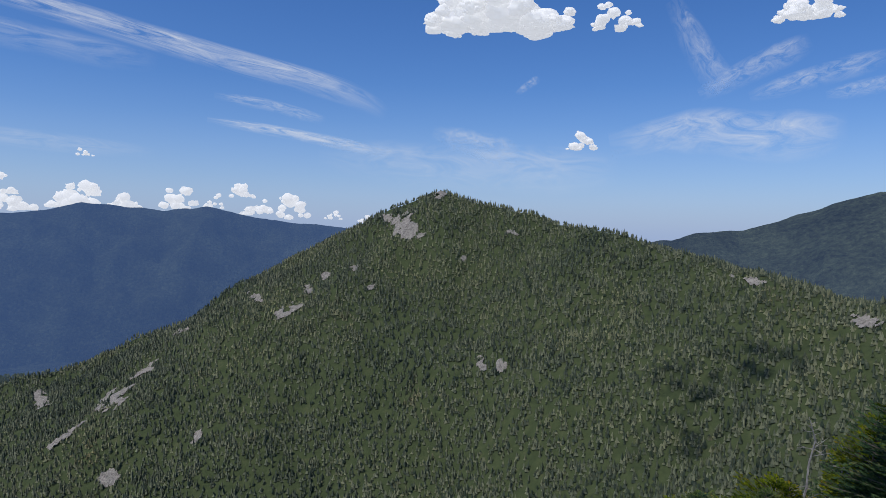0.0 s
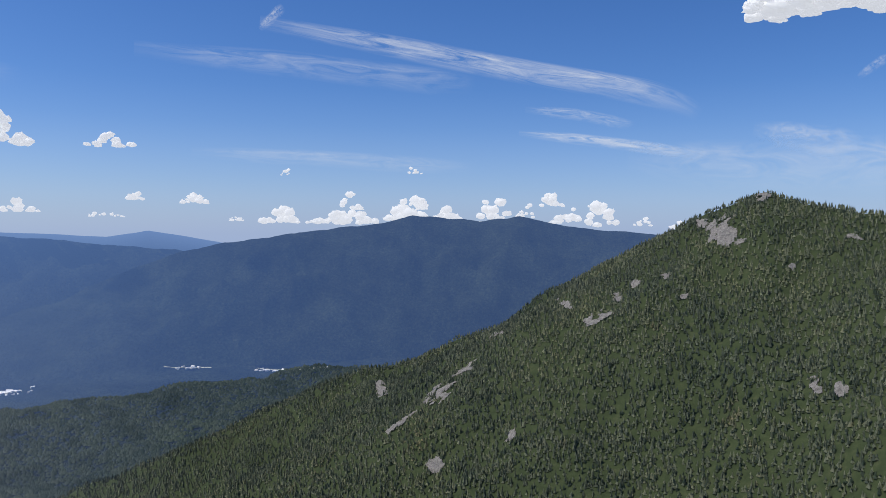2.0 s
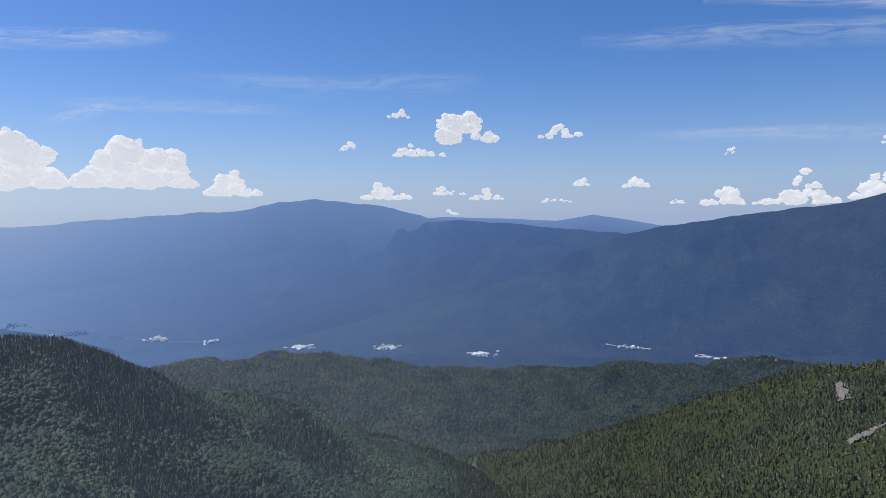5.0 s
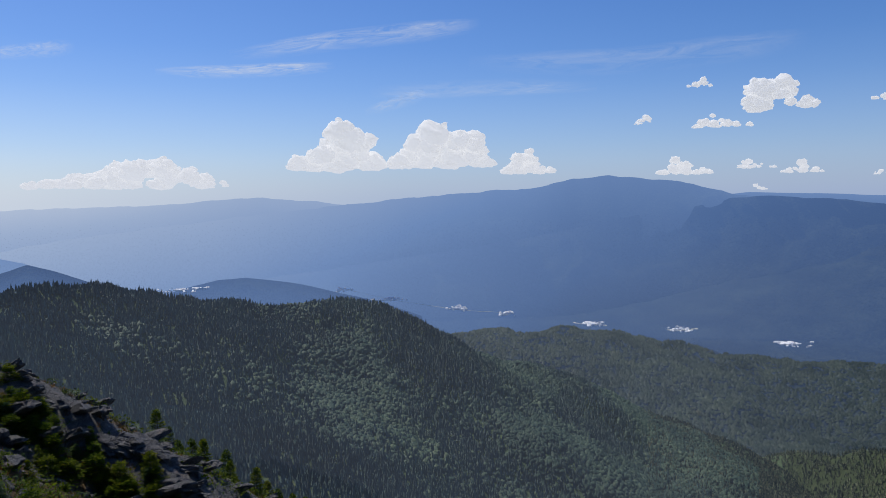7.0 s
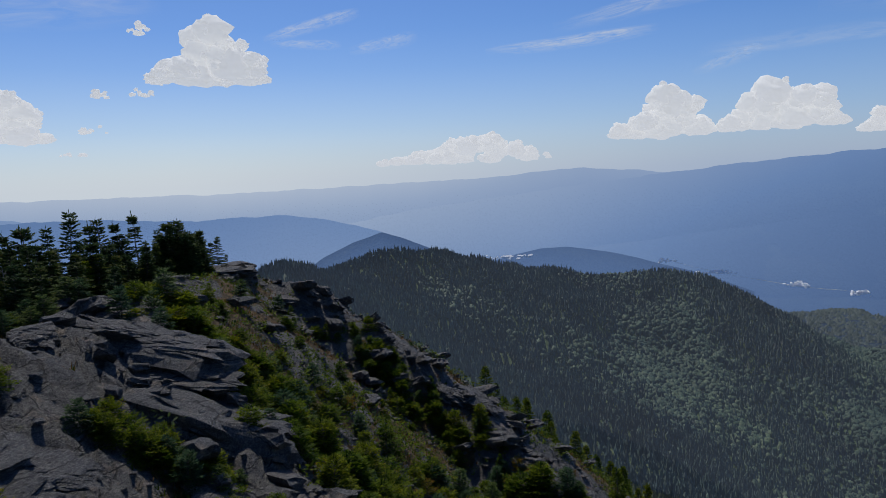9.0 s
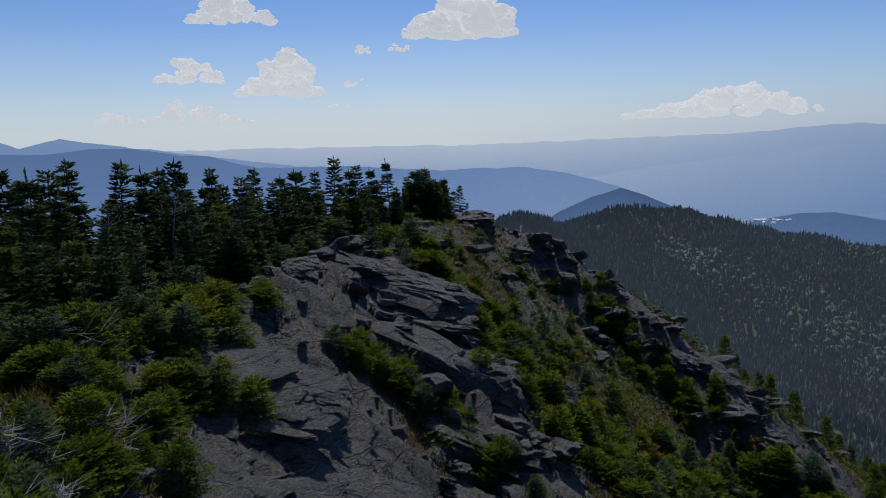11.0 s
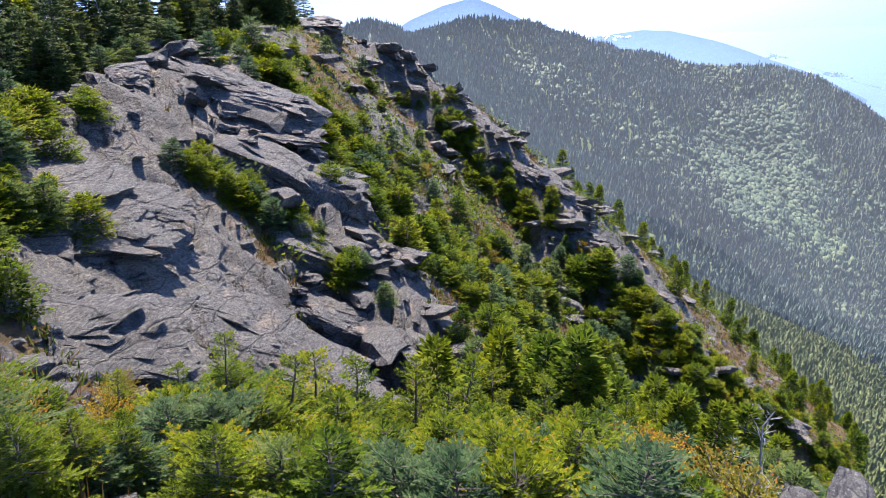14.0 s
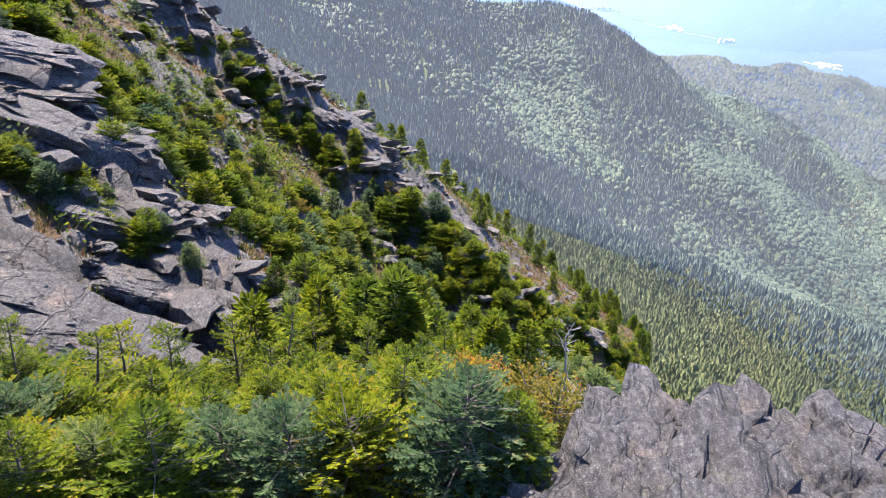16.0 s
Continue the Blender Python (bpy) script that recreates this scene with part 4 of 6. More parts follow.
def conifer(seed, tall, reach, branches, pairs, shoot_len, shoot_wide, bottom=0.08, lift=0.15, shape=1.0, wind=0.0, gaps=0.15, loose=0.35, step=0.55):
    """A young conifer's meshes: (trunk and boughs, crown of flat, twice-forked sprays)."""
    rng = np.random.default_rng(seed)
    steps = 8
    hz = np.linspace(0, 1, steps + 1)
    bend = np.cumsum(rng.normal(0, 0.012, (steps + 1, 2)), 0) * tall
    spine = np.column_stack([bend[:, 0], bend[:, 1], hz * tall])
    radius = (0.012 + 0.011 * tall) * (1 - 0.9 * hz)
    wood = [limbs(spine[:-1], spine[1:], radius[:-1], radius[1:], 6)]
    t = np.sort(bottom + (0.98 - bottom) * rng.uniform(0, 1, branches) ** 1.1)
    turn = np.arange(branches) * 2.399 + rng.normal(0, 0.35, branches)
    length = reach * ((1 - t) ** (0.75 * shape) + 0.08) * rng.uniform(0.65, 1.1, branches)
    length *= np.where(rng.random(branches) < gaps, 0.5, 1.0) * (1 + wind * np.cos(turn - 0.6))
    start = np.column_stack([np.interp(t, hz, spine[:, k]) for k in range(3)])
    out = np.column_stack([np.cos(turn), np.sin(turn), lift + 0.75 * t ** 2 + rng.normal(0, 0.12, branches)])
    out /= np.linalg.norm(out, axis=1)[:, None]
    across = np.column_stack([-np.sin(turn), np.cos(turn), 0 * turn])
    wood.append(limbs(start, start + out * length[:, None], 0.004 + 0.007 * length, np.full(branches, 0.002), 3))
    # branchlets: pairs along each bough, the tip being one more
    base, way, ln, up = [], [], [], []
    for k in range(branches):
        m = max(2, int(pairs * length[k] / reach + 1.5))
        s = np.repeat((np.arange(m) + 0.7) / (m + 0.4), 2) + rng.normal(0, 0.03, 2 * m)
        side = np.tile([1.0, -1.0], m)
        droop = np.array([0, 0, -0.1 * length[k]])[None] * (s * s)[:, None]
        base.append(start[k] + out[k] * (length[k] * s)[:, None] + droop)
        d = out[k] * rng.uniform(0.6, 0.95, 2 * m)[:, None] + across[k] * (side * rng.uniform(0.55, 0.95, 2 * m))[:, None]
        d[:, 2] += rng.normal(0.05, 0.12, 2 * m)
        way.append(d)
        ln.append((0.55 * length[k] * (1.05 - s) + shoot_len * 0.7) * rng.uniform(0.75, 1.15, 2 * m))
        base.append((start[k] + out[k] * length[k] * 0.6)[None])
        way.append(out[k][None])
        ln.append(np.array([length[k] * 0.4 + shoot_len * 0.6]))
        up.append(np.repeat(np.cross(out[k], across[k])[None], 2 * m + 1, 0))
    base, way, ln, up = np.concatenate(base), np.concatenate(way), np.concatenate(ln), np.concatenate(up)
    way /= np.linalg.norm(way, axis=1)[:, None]
    # shoots: pairs along each branchlet and its tip
    n = np.maximum(1, (ln / (shoot_len * step)).astype(int))
    who = np.repeat(np.arange(len(ln)), n * 2)
    s = np.concatenate([np.repeat((np.arange(q) + 0.35) / q, 2) for q in n])
    side = np.tile([1.0, -1.0], n.sum())
    perp = np.cross(up, way)[who]
    d = way[who] * rng.uniform(0.55, 0.9, len(who))[:, None] + perp * (side * rng.uniform(0.5, 0.9, len(who)))[:, None] + rng.normal(0, 0.13, (len(who), 3))
    d[:, 2] += 0.1
    sl = shoot_len * rng.uniform(0.7, 1.2, len(who)) * (1.1 - 0.4 * s)
    leaf = [sprigs(base[who] + way[who] * (ln[who] * s)[:, None], d, sl, shoot_wide * rng.uniform(0.8, 1.2, len(who)), up[who], rng, loose)]
    leaf.append(sprigs(base + way * (ln * 0.75)[:, None], way, np.full(len(ln), shoot_len), np.full(len(ln), shoot_wide), up, rng, loose))
    q = 7
    top = spine[-1][None] - np.array([[0, 0, 0.045 * tall]]) * np.arange(q)[:, None] * 0.6
    d = np.array([[0, 0, 1.0]]) + rng.normal(0, 0.3, (q, 3)) * (np.arange(q) > 0)[:, None]
    leaf.append(sprigs(top, d, np.full(q, shoot_len * 1.4), np.full(q, shoot_wide * 0.9), rng.standard_normal((q, 3)), rng))
    return join(wood), join(leaf)


def plant(name, built, leaf_m, label, category, group, wood_m=None):
    root = tagged(new(name), label, category, group)
    part("trunk", tri_mesh("trunk", *built[0], wood_m or BARK_M), None, root)
    crown = part("crown", tri_mesh("crown", *built[1], leaf_m), None, root)
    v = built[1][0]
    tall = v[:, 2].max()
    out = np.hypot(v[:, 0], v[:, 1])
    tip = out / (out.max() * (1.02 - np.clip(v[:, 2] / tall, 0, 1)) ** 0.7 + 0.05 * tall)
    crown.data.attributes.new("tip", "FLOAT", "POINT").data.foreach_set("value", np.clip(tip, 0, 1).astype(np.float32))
    return root


planted = {}


def stand(kind, x, y, scale, turn=None, lean=0.0, sink=0.04):
    """Set the first plant of a kind at its place, and copies of it after that."""
    first = kind not in planted
    ob = KINDS[kind]
    z = ground_z(x, y) - sink
    rot = rng.uniform(0, 360) if turn is None else turn
    m = pose(x, y, z, rng.normal(0, 3) + lean, rng.normal(0, 3), rot) @ Matrix.Diagonal((scale * rng.uniform(0.85, 1.15), scale * rng.uniform(0.85, 1.15), scale, 1))
    if first:
        planted[kind] = ob
        ob.matrix_basis = m
        return ob
    c = ob.copy()
    scene.collection.objects.link(c)
    c.matrix_basis = m
    for child in ob.children:
        d = child.copy()
        scene.collection.objects.link(d)
        d.parent = c
    return c


SPRUCES, FIRS, LOW = "wind-stunted spruces on the ridge", "fir shrubs on the slope", "low firs by the summit"
KINDS = {
    "spruce_a": plant("spruce_tree", conifer(11, 3.0, 0.74, 120, 3, 0.14, 0.027, 0.08, -0.16, 1.15, 0.15, 0.12, 0.7, 0.6), SPRUCE_M, "dark green wind-stunted spruce with bare grey twigs", "spruce", SPRUCES),
    "spruce_b": plant("spruce_tree", conifer(12, 3.2, 0.6, 110, 3, 0.13, 0.026, 0.14, -0.2, 1.05, 0.3, 0.25, 0.7, 0.6), SPRUCE_M, "thin ragged dark spruce leaning with the wind", "spruce", SPRUCES),
    "spruce_c": plant("spruce_tree", conifer(13, 2.4, 0.78, 120, 3, 0.13, 0.027, 0.03, -0.08, 1.0, 0.1, 0.1, 0.6, 0.6), SPRUCE_M, "dense dark green spruce on the ridge", "spruce", SPRUCES),
    "spruce_d": plant("spruce_tree", conifer(14, 2.0, 0.68, 110, 3, 0.12, 0.022, 0.03, 0.0, 1.05, 0.1, 0.08, 0.5, 0.62), FIR_M, "mid-green young fir on the ridge", "fir", SPRUCES),
    "bush_a": plant("fir_shrub", conifer(21, 1.0, 0.62, 72, 3, 0.095, 0.018, 0.02, 0.05, 0.75, 0.1, 0.1, 0.45, 0.7), FIR_M, "yellow-green bushy fir shrub among rocks", "shrub", FIRS),
    "bush_b": plant("creeping_fir", conifer(22, 0.7, 0.72, 66, 3, 0.095, 0.019, 0.02, 0.06, 0.6, 0.2, 0.1, 0.45, 0.7), FIR_M, "spreading bright green fir shrub on the slope", "shrub", FIRS),
    "bush_c": plant("spruce_shrub", conifer(23, 1.1, 0.56, 72, 3, 0.095, 0.018, 0.03, 0.02, 0.8, 0.2, 0.1, 0.5, 0.7), BLUE_FIR_M, "dark bluish green spruce shrub on the slope", "shrub", FIRS),
    "gold": plant("birch_shrub", conifer(24, 0.6, 0.45, 40, 3, 0.028, 0.010, 0.1, 0.5, 0.4, 0.1, 0.1, 1.0, 0.9), GOLD_M, "small shrub with yellow and orange autumn leaves", "shrub", "autumn shrubs on the slope"),
    "near_a": plant("young_fir", conifer(31, 1.2, 0.62, 80, 5, 0.042, 0.0085, 0.04, 0.0, 0.9, 0.1, 0.12, 0.25, 0.45), FIR_M, "bright green young fir with finger-like shoots", "fir", LOW),
    "near_b": plant("young_fir", conifer(32, 0.8, 0.78, 66, 5, 0.042, 0.0085, 0.03, 0.05, 0.7, 0.15, 0.12, 0.25, 0.45), FIR_M, "low spreading fir with yellow-green shoots", "fir", LOW),
    "near_c": plant("young_fir", conifer(33, 1.0, 0.68, 72, 5, 0.042, 0.0085, 0.03, 0.02, 0.85, 0.1, 0.1, 0.25, 0.45), BLUE_FIR_M, "bluish green young balsam fir below the summit", "fir", LOW),
    "sapling": plant("young_spruce", conifer(34, 1.6, 0.42, 80, 4, 0.042, 0.008, 0.1, 0.1, 0.55, 0.1, 0.25, 0.4, 0.7), FIR_M, "slender sparse green spruce sapling", "spruce", LOW),
}

# spruce wood on the crest
for k in range(110):
    az, r = rng.uniform(141, 172), math.sqrt(rng.uniform(12.5 ** 2, 34 ** 2))
    x, y = at(az, r)
    if (az < 153 and r < 16.5) or along(np.array([x]), np.array([y]), TOP)[0] < 2.0 or along(np.array([x]), np.array([y]), SLAB)[0] < 3.2:
        continue
    stand(("spruce_a", "spruce_b", "spruce_c", "spruce_a", "spruce_d")[k % 5], x, y, rng.uniform(0.7, 1.15))
for az, el_top, r, kind in ((157.5, -1.0, 24, "spruce_b"), (154.2, -1.1, 24, "spruce_a"), (152, -1.3, 25, "spruce_a"), (148.9, -1.7, 25, "spruce_b"), (147.7, -1.9, 25.5, "spruce_a"), (145, -3.1, 26, "spruce_b"),
                            (142.4, -2.1, 28, "spruce_a"), (140, -2.6, 29, "spruce_b"), (138.3, -2.4, 29, "spruce_c"), (135.7, -1.5, 31, "spruce_a"), (134.2, -2.2, 32, "spruce_b"), (133.3, -2.1, 32, "spruce_a"),
                            (131.7, -2.2, 33, "spruce_b"), (130.9, -1.7, 34, "spruce_b"), (129.4, -2.7, 34, "spruce_c"), (127.4, -3.6, 35, "spruce_c"), (126.2, -4.2, 36, "spruce_b"), (124.9, -5.2, 37.5, "spruce_b")):
    x, y = at(az, r)
    tall = {"spruce_a": 3.0, "spruce_b": 3.2, "spruce_c": 2.4}[kind]
    stand(kind, x, y, max(0.3, (math.tan(radians(el_top)) * r - ground_z(x, y)) / tall))
for k in range(46):
    az = rng.uniform(126.5, 143)
    r = np.interp(az, (126, 133, 138, 143), (36.5, 29, 26, 24)) + rng.uniform(-0.5, 6)
    x, y = at(az, r)
    stand(("spruce_c", "spruce_d", "spruce_a", "bush_c")[k % 4], x, y, rng.uniform(0.45, 0.85))


def band(points, wide, count, kinds, low, high):
    """Plants along a line of bearings and dips, scattered over its width."""
    ends = [down_to(*p) for p in points]
    for k in range(count):
        s = rng.uniform(0, len(ends) - 1.001)
        i = int(s)
        x = ends[i][0] + (s - i) * (ends[i + 1][0] - ends[i][0]) + rng.normal(0, wide)
        y = ends[i][1] + (s - i) * (ends[i + 1][1] - ends[i][1]) + rng.normal(0, wide)
        stand(kinds[k % len(kinds)], x, y, rng.uniform(low, high))


band([(135, -17.4), (132.4, -18.8), (129.4, -21.7), (125.6, -24), (121.6, -26.8), (120, -28.2)], 0.3, 34, ("bush_a", "bush_b", "bush_c"), 0.45, 0.8)
band([(129.7, -10.2), (127.1, -12), (125.3, -14.2), (122.6, -17.7), (119.7, -20.9), (115.1, -24.4), (111.3, -27.8), (108, -30.2)], 0.95, 140, ("bush_a", "bush_b", "bush_c", "bush_a"), 0.6, 1.25)
band([(118, -11), (114.2, -13.9), (113.1, -16.6), (110.1, -19.1), (106.6, -21)], 0.6, 30, ("bush_a", "bush_a", "bush_b"), 0.5, 1.0)
band([(112, -24), (106, -27), (101, -30), (96, -33), (90, -35)], 1.6, 80, ("bush_a", "bush_b", "bush_c", "gold", "bush_a"), 0.6, 1.2)
band([(148.5, -17.5), (146, -19.5), (143.5, -21.5)], 0.35, 11, ("bush_a", "bush_b", "bush_c"), 0.5, 0.8)
band([(98, -25.8), (94, -29.0), (90.5, -30.8), (86, -32.6), (81, -33.8)], 0.9, 75, ("bush_a", "bush_b", "gold", "bush_a", "bush_c"), 0.45, 0.85)
band([(101.5, -25.5), (100, -26)], 0.2, 3, ("bush_a", "bush_b"), 1.3, 1.8)
for k in range(45):
    az, el = rng.uniform(94, 130), 0
    edge = np.interp(az, (98, 107, 115, 124), (-26, -18, -12, -8))
    x, y = down_to(az, edge - rng.uniform(0.5, 12))
    stand(("bush_c", "bush_a", "gold", "bush_b")[k % 4], x, y, rng.uniform(0.3, 0.75))
for k in range(60):
    az = rng.uniform(100, 127)
    edge = np.interp(az, (98, 107, 115, 124), (-26, -18, -12, -8))
    x, y = down_to(az, edge - rng.uniform(0.8, 7))
    stand(("bush_a", "bush_b", "spruce_d", "bush_c")[k % 4], x, y, rng.uniform(0.45, 0.85) * (0.55 if k % 4 == 2 else 1))
for k in range(85):
    az = rng.uniform(125.5, 150)
    r = np.interp(az, (126, 133, 138, 150), (35.5, 29, 26, 23)) + rng.uniform(0, 5)
    stand(("spruce_c", "spruce_a", "spruce_c")[k % 3], *at(az, r), rng.uniform(0.6, 0.95))
# thicket along the slab's upper edge
band([(153, -15.5), (150.5, -14.2), (148, -13.6), (145.5, -12.9), (143.5, -12.3)], 0.6, 30, ("bush_a", "bush_b", "bush_c", "bush_b"), 0.5, 0.9)
band([(152.5, -20), (150.5, -18.5), (149.5, -17)], 0.5, 9, ("bush_a", "bush_b", "bush_c"), 0.4, 0.7)
# dim thicket beside the slab
for k in range(120):
    az, r = rng.uniform(147.5, 170), math.sqrt(rng.uniform(4.8 ** 2, 15 ** 2))
    if r < 8.5 and az < 155:
        continue
    if along(np.array([at(az, r)[0]]), np.array([at(az, r)[1]]), SLAB)[0] < 2.4:
        continue
    stand(("bush_c", "spruce_c" if r > 11.5 else "bush_a", "bush_b", "bush_a", "bush_b")[k % 5], *at(az, r), rng.uniform(0.4, 0.7) if r < 11.5 else rng.uniform(0.45, 0.8))
# dense dark spruces closing the wood behind the slab and the knoll
for k in range(140):
    az = rng.uniform(132, 168)
    r = np.interp(az, (132, 139, 146, 153, 168), (27, 22.5, 17, 14, 10)) + abs(rng.normal(0, 4.5))
    stand(("spruce_c", "bush_c", "spruce_a", "bush_c", "bush_a")[k % 5], *at(az, r), rng.uniform(0.45, 0.8) * (1.25 if k % 5 in (1, 3) else 1))
# low firs below the summit: none stands higher than its neighbours
TALL = {"near_a": 1.2, "near_b": 0.8, "near_c": 1.0, "sapling": 1.6}


def stand_under(kind, az, r, el, low=0.35, high=1.1):
    """A plant whose tip rises to the dip el as seen from the summit."""
    x, y = at(az, r)
    s = (math.tan(radians(el)) * r - ground_z(x, y)) / TALL[kind]
    if s > low:
        stand(kind, x, y, min(s, high))
        return True
    return False


for k in range(230):
    az, r = rng.uniform(84, 157), math.sqrt(rng.uniform(3.2 ** 2, 9.0 ** 2))
    if az > 128 and r < 4.0:
        continue
    cap = np.interp(az, (84, 88, 95, 101, 109, 117, 128, 135, 141, 147, 151, 157), (-40.5, -38, -36.5, -34.5, -34.5, -33, -33.5, -32, -33, -32.5, -28, -25))
    stand_under(("near_a", "near_b", "near_c", "near_b", "near_a")[k % 5], az, r, cap - abs(rng.normal(0, 3.5)))
# young firs crowding the foot of the slope
TALL["spruce_d"], TALL["bush_a"], TALL["bush_c"] = 2.0, 1.0, 1.1
for k in range(155):
    az = rng.uniform(80.5, 114)
    cap = np.interp(az, (80, 84, 88, 93, 100, 107, 114), (-34.5, -33.5, -32.0, -30.0, -29.0, -27.8, -27.0)) - rng.uniform(0, 1) ** 1.3 * 9
    r = rng.uniform(8.5, 17) * np.interp(az, (84, 95, 114), (1.0, 1.1, 0.9))
    stand_under(("spruce_d", "bush_a", "spruce_d", "bush_c", "near_c", "near_a")[k % 6], az, r, cap, 0.4, 1.0 if k % 3 == 0 else 1.3)
for k in range(46):
    az, r = rng.uniform(129, 152), rng.uniform(3.7, 6.2)
    cap = np.interp(az, (129, 135, 141, 147, 152), (-33.5, -32.5, -33, -32.5, -29))
    stand_under(("near_b", "near_a", "near_c", "near_b")[k % 4], az, r, cap - abs(rng.normal(0, 3.0)), 0.2, 0.9)
for az, r, el in ((116.8, 7.4, -30.5), (134.5, 6.6, -30), (108.2, 8.2, -33), (103.5, 8.6, -33.5), (126.0, 6.0, -32.5), (99, 8.2, -34.5), (121, 6.8, -32), (112, 7.8, -31.5), (105.5, 9.5, -31), (96, 9, -33.5), (129.5, 5.6, -32), (138, 5.8, -31.5), (143, 6.0, -31), (114, 6.0, -35), (101, 6.6, -36.5)):
    stand_under("sapling", az, r, el, 0.3, 1.3)
for k in range(22):
    az, r = rng.uniform(94, 152), rng.uniform(4.2, 8.5)
    x, y = at(az, r)
    cap = np.interp(az, (94, 101, 109, 117, 152), (-38, -35, -34.5, -32, -31))
    s = (math.tan(radians(cap)) * r - ground_z(x, y)) / 0.6
    if s > 0.5:
        stand("gold", x, y, min(s, 0.75))
TALL["gold"] = 0.6
for k in range(30):
    az, r = rng.uniform(83.5, 101), rng.uniform(5, 10.5)
    cap = np.interp(az, (83, 88, 95, 101), (-38, -35.5, -35, -34.5)) - abs(rng.normal(0, 3.0))
    stand_under("gold", az, r, cap, 0.4, 1.3)
# small spruces just beyond the rib's foot, thinning into the slope's wood
KINDS["slope"] = plant("slope_spruce", conifer(41, 2.0, 0.62, 80, 3, 0.12, 0.024, 0.03, 0.0, 1.0, 0.1, 0.08, 0.5, 0.7), FIR_M, "small bright green spruce on the steep slope", "spruce", "small spruces on the steep slope")
for k in range(190):
    az, r = rng.uniform(76, 105), math.sqrt(rng.uniform(27 ** 2, 78 ** 2))
    if r < np.interp(az, (80, 86, 92, 98, 105), (28, 28, 29, 33, 38)):
        continue
    stand("slope", *at(az, r), rng.uniform(0.5, 1.0))
for k in range(90):
    az = rng.uniform(78, 99)
    r = np.interp(az, (80, 86, 92, 98), (26, 25.5, 25, 27.5)) + rng.normal(0, 1.3)
    stand(("bush_b", "gold", "bush_a", "bush_b", "gold")[k % 5], *at(az, r), rng.uniform(0.5, 0.9))
# shrubs by the summit's other shoulder
for k in range(46):
    az, r = rng.uniform(-40, -15), rng.uniform(6.2, 10.5)
    cap = np.interp(az, (-40, -32, -28, -23, -19, -15), (-9, -11.5, -15.5, -17.6, -19, -21.3))
    stand_under(("near_c", "near_c", "near_b", "near_c", "near_a")[k % 5], az, r, cap - abs(rng.normal(0, 2.2)), 0.3, 1.6)


# ---- turf, heath and rubble ----
def region(count, az0, az1, r0, r1, seed):
    g = np.random.default_rng(seed)
    az, r = np.radians(g.uniform(az0, az1, count)), r0 + (r1 - r0) * g.uniform(0, 1, count) ** 1.3
    x, y = -np.sin(az) * r, np.cos(az) * r
    return x, y, full_height(x, y), bareness(x, y), g


def tufts(label, x, y, z, g, mat, blades, low, high, wide):
    """Tufts of narrow blades or sprigs, joined."""
    n = len(x)
    base = np.repeat(np.stack([x, y, z - 0.02], -1), blades, 0)
    base[:, :2] += g.normal(0, 0.06, (n * blades, 2))
    way = np.column_stack([g.normal(0, 0.55, (n * blades, 2)), np.ones(n * blades)])
    tall = g.uniform(low, high, n * blades)
    d, a, _ = frames_of(way)
    v = np.stack([base - a * wide, base + a * wide, base + d * tall[:, None]], 1)
    return tagged(bulk("turf", v.reshape(-1, 3), np.arange(n * blades * 3).reshape(-1, 3), [mat]), label, "grass", kind="stuff")


def make_sprig(name, stops):
    m, nt = material(name)
    c = ramp(nt, island(nt), stops)
    d = node(nt, "BsdfDiffuse")
    t = node(nt, "BsdfTranslucent")
    nt.links.new(c, d.inputs[0])
    nt.links.new(c, t.inputs[0])
    ms = node(nt, "MixShader", Fac=0.4)
    o = nt.nodes.new("ShaderNodeOutputMaterial")
    nt.links.new(d.outputs[0], ms.inputs[1])
    nt.links.new(t.outputs[0], ms.inputs[2])
    nt.links.new(ms.outputs[0], o.inputs[0])
    return m


x, y, z, bare, g = region(12000, 76, 172, 2.6, 48, 71)
soil = (bare < 0.55) & ((np.hypot(x, y) > 8.5) | (g.random(len(x)) < 0.12))
tufts("withered orange-brown grass between the rocks", x[soil], y[soil], z[soil], g, make_sprig("withered_grass", [(0.0, (0.08, 0.04, 0.014)), (0.5, (0.17, 0.09, 0.03)), (1.0, (0.24, 0.16, 0.07))]), 7, 0.1, 0.3, 0.016)
x, y, z, bare, g = region(20000, 84, 174, 2.8, 40, 72)
soil = (bare < 0.6) & (fbm(x / 1.4, y / 1.4, 3, 88) > -0.1)
tufts("low green heath and cranberry mats", x[soil], y[soil], z[soil], g, make_sprig("heath_leaves", [(0.0, (0.03, 0.05, 0.012)), (0.6, (0.09, 0.12, 0.02)), (0.9, (0.15, 0.15, 0.03)), (1.0, (0.2, 0.07, 0.02))]), 8, 0.06, 0.2, 0.02)

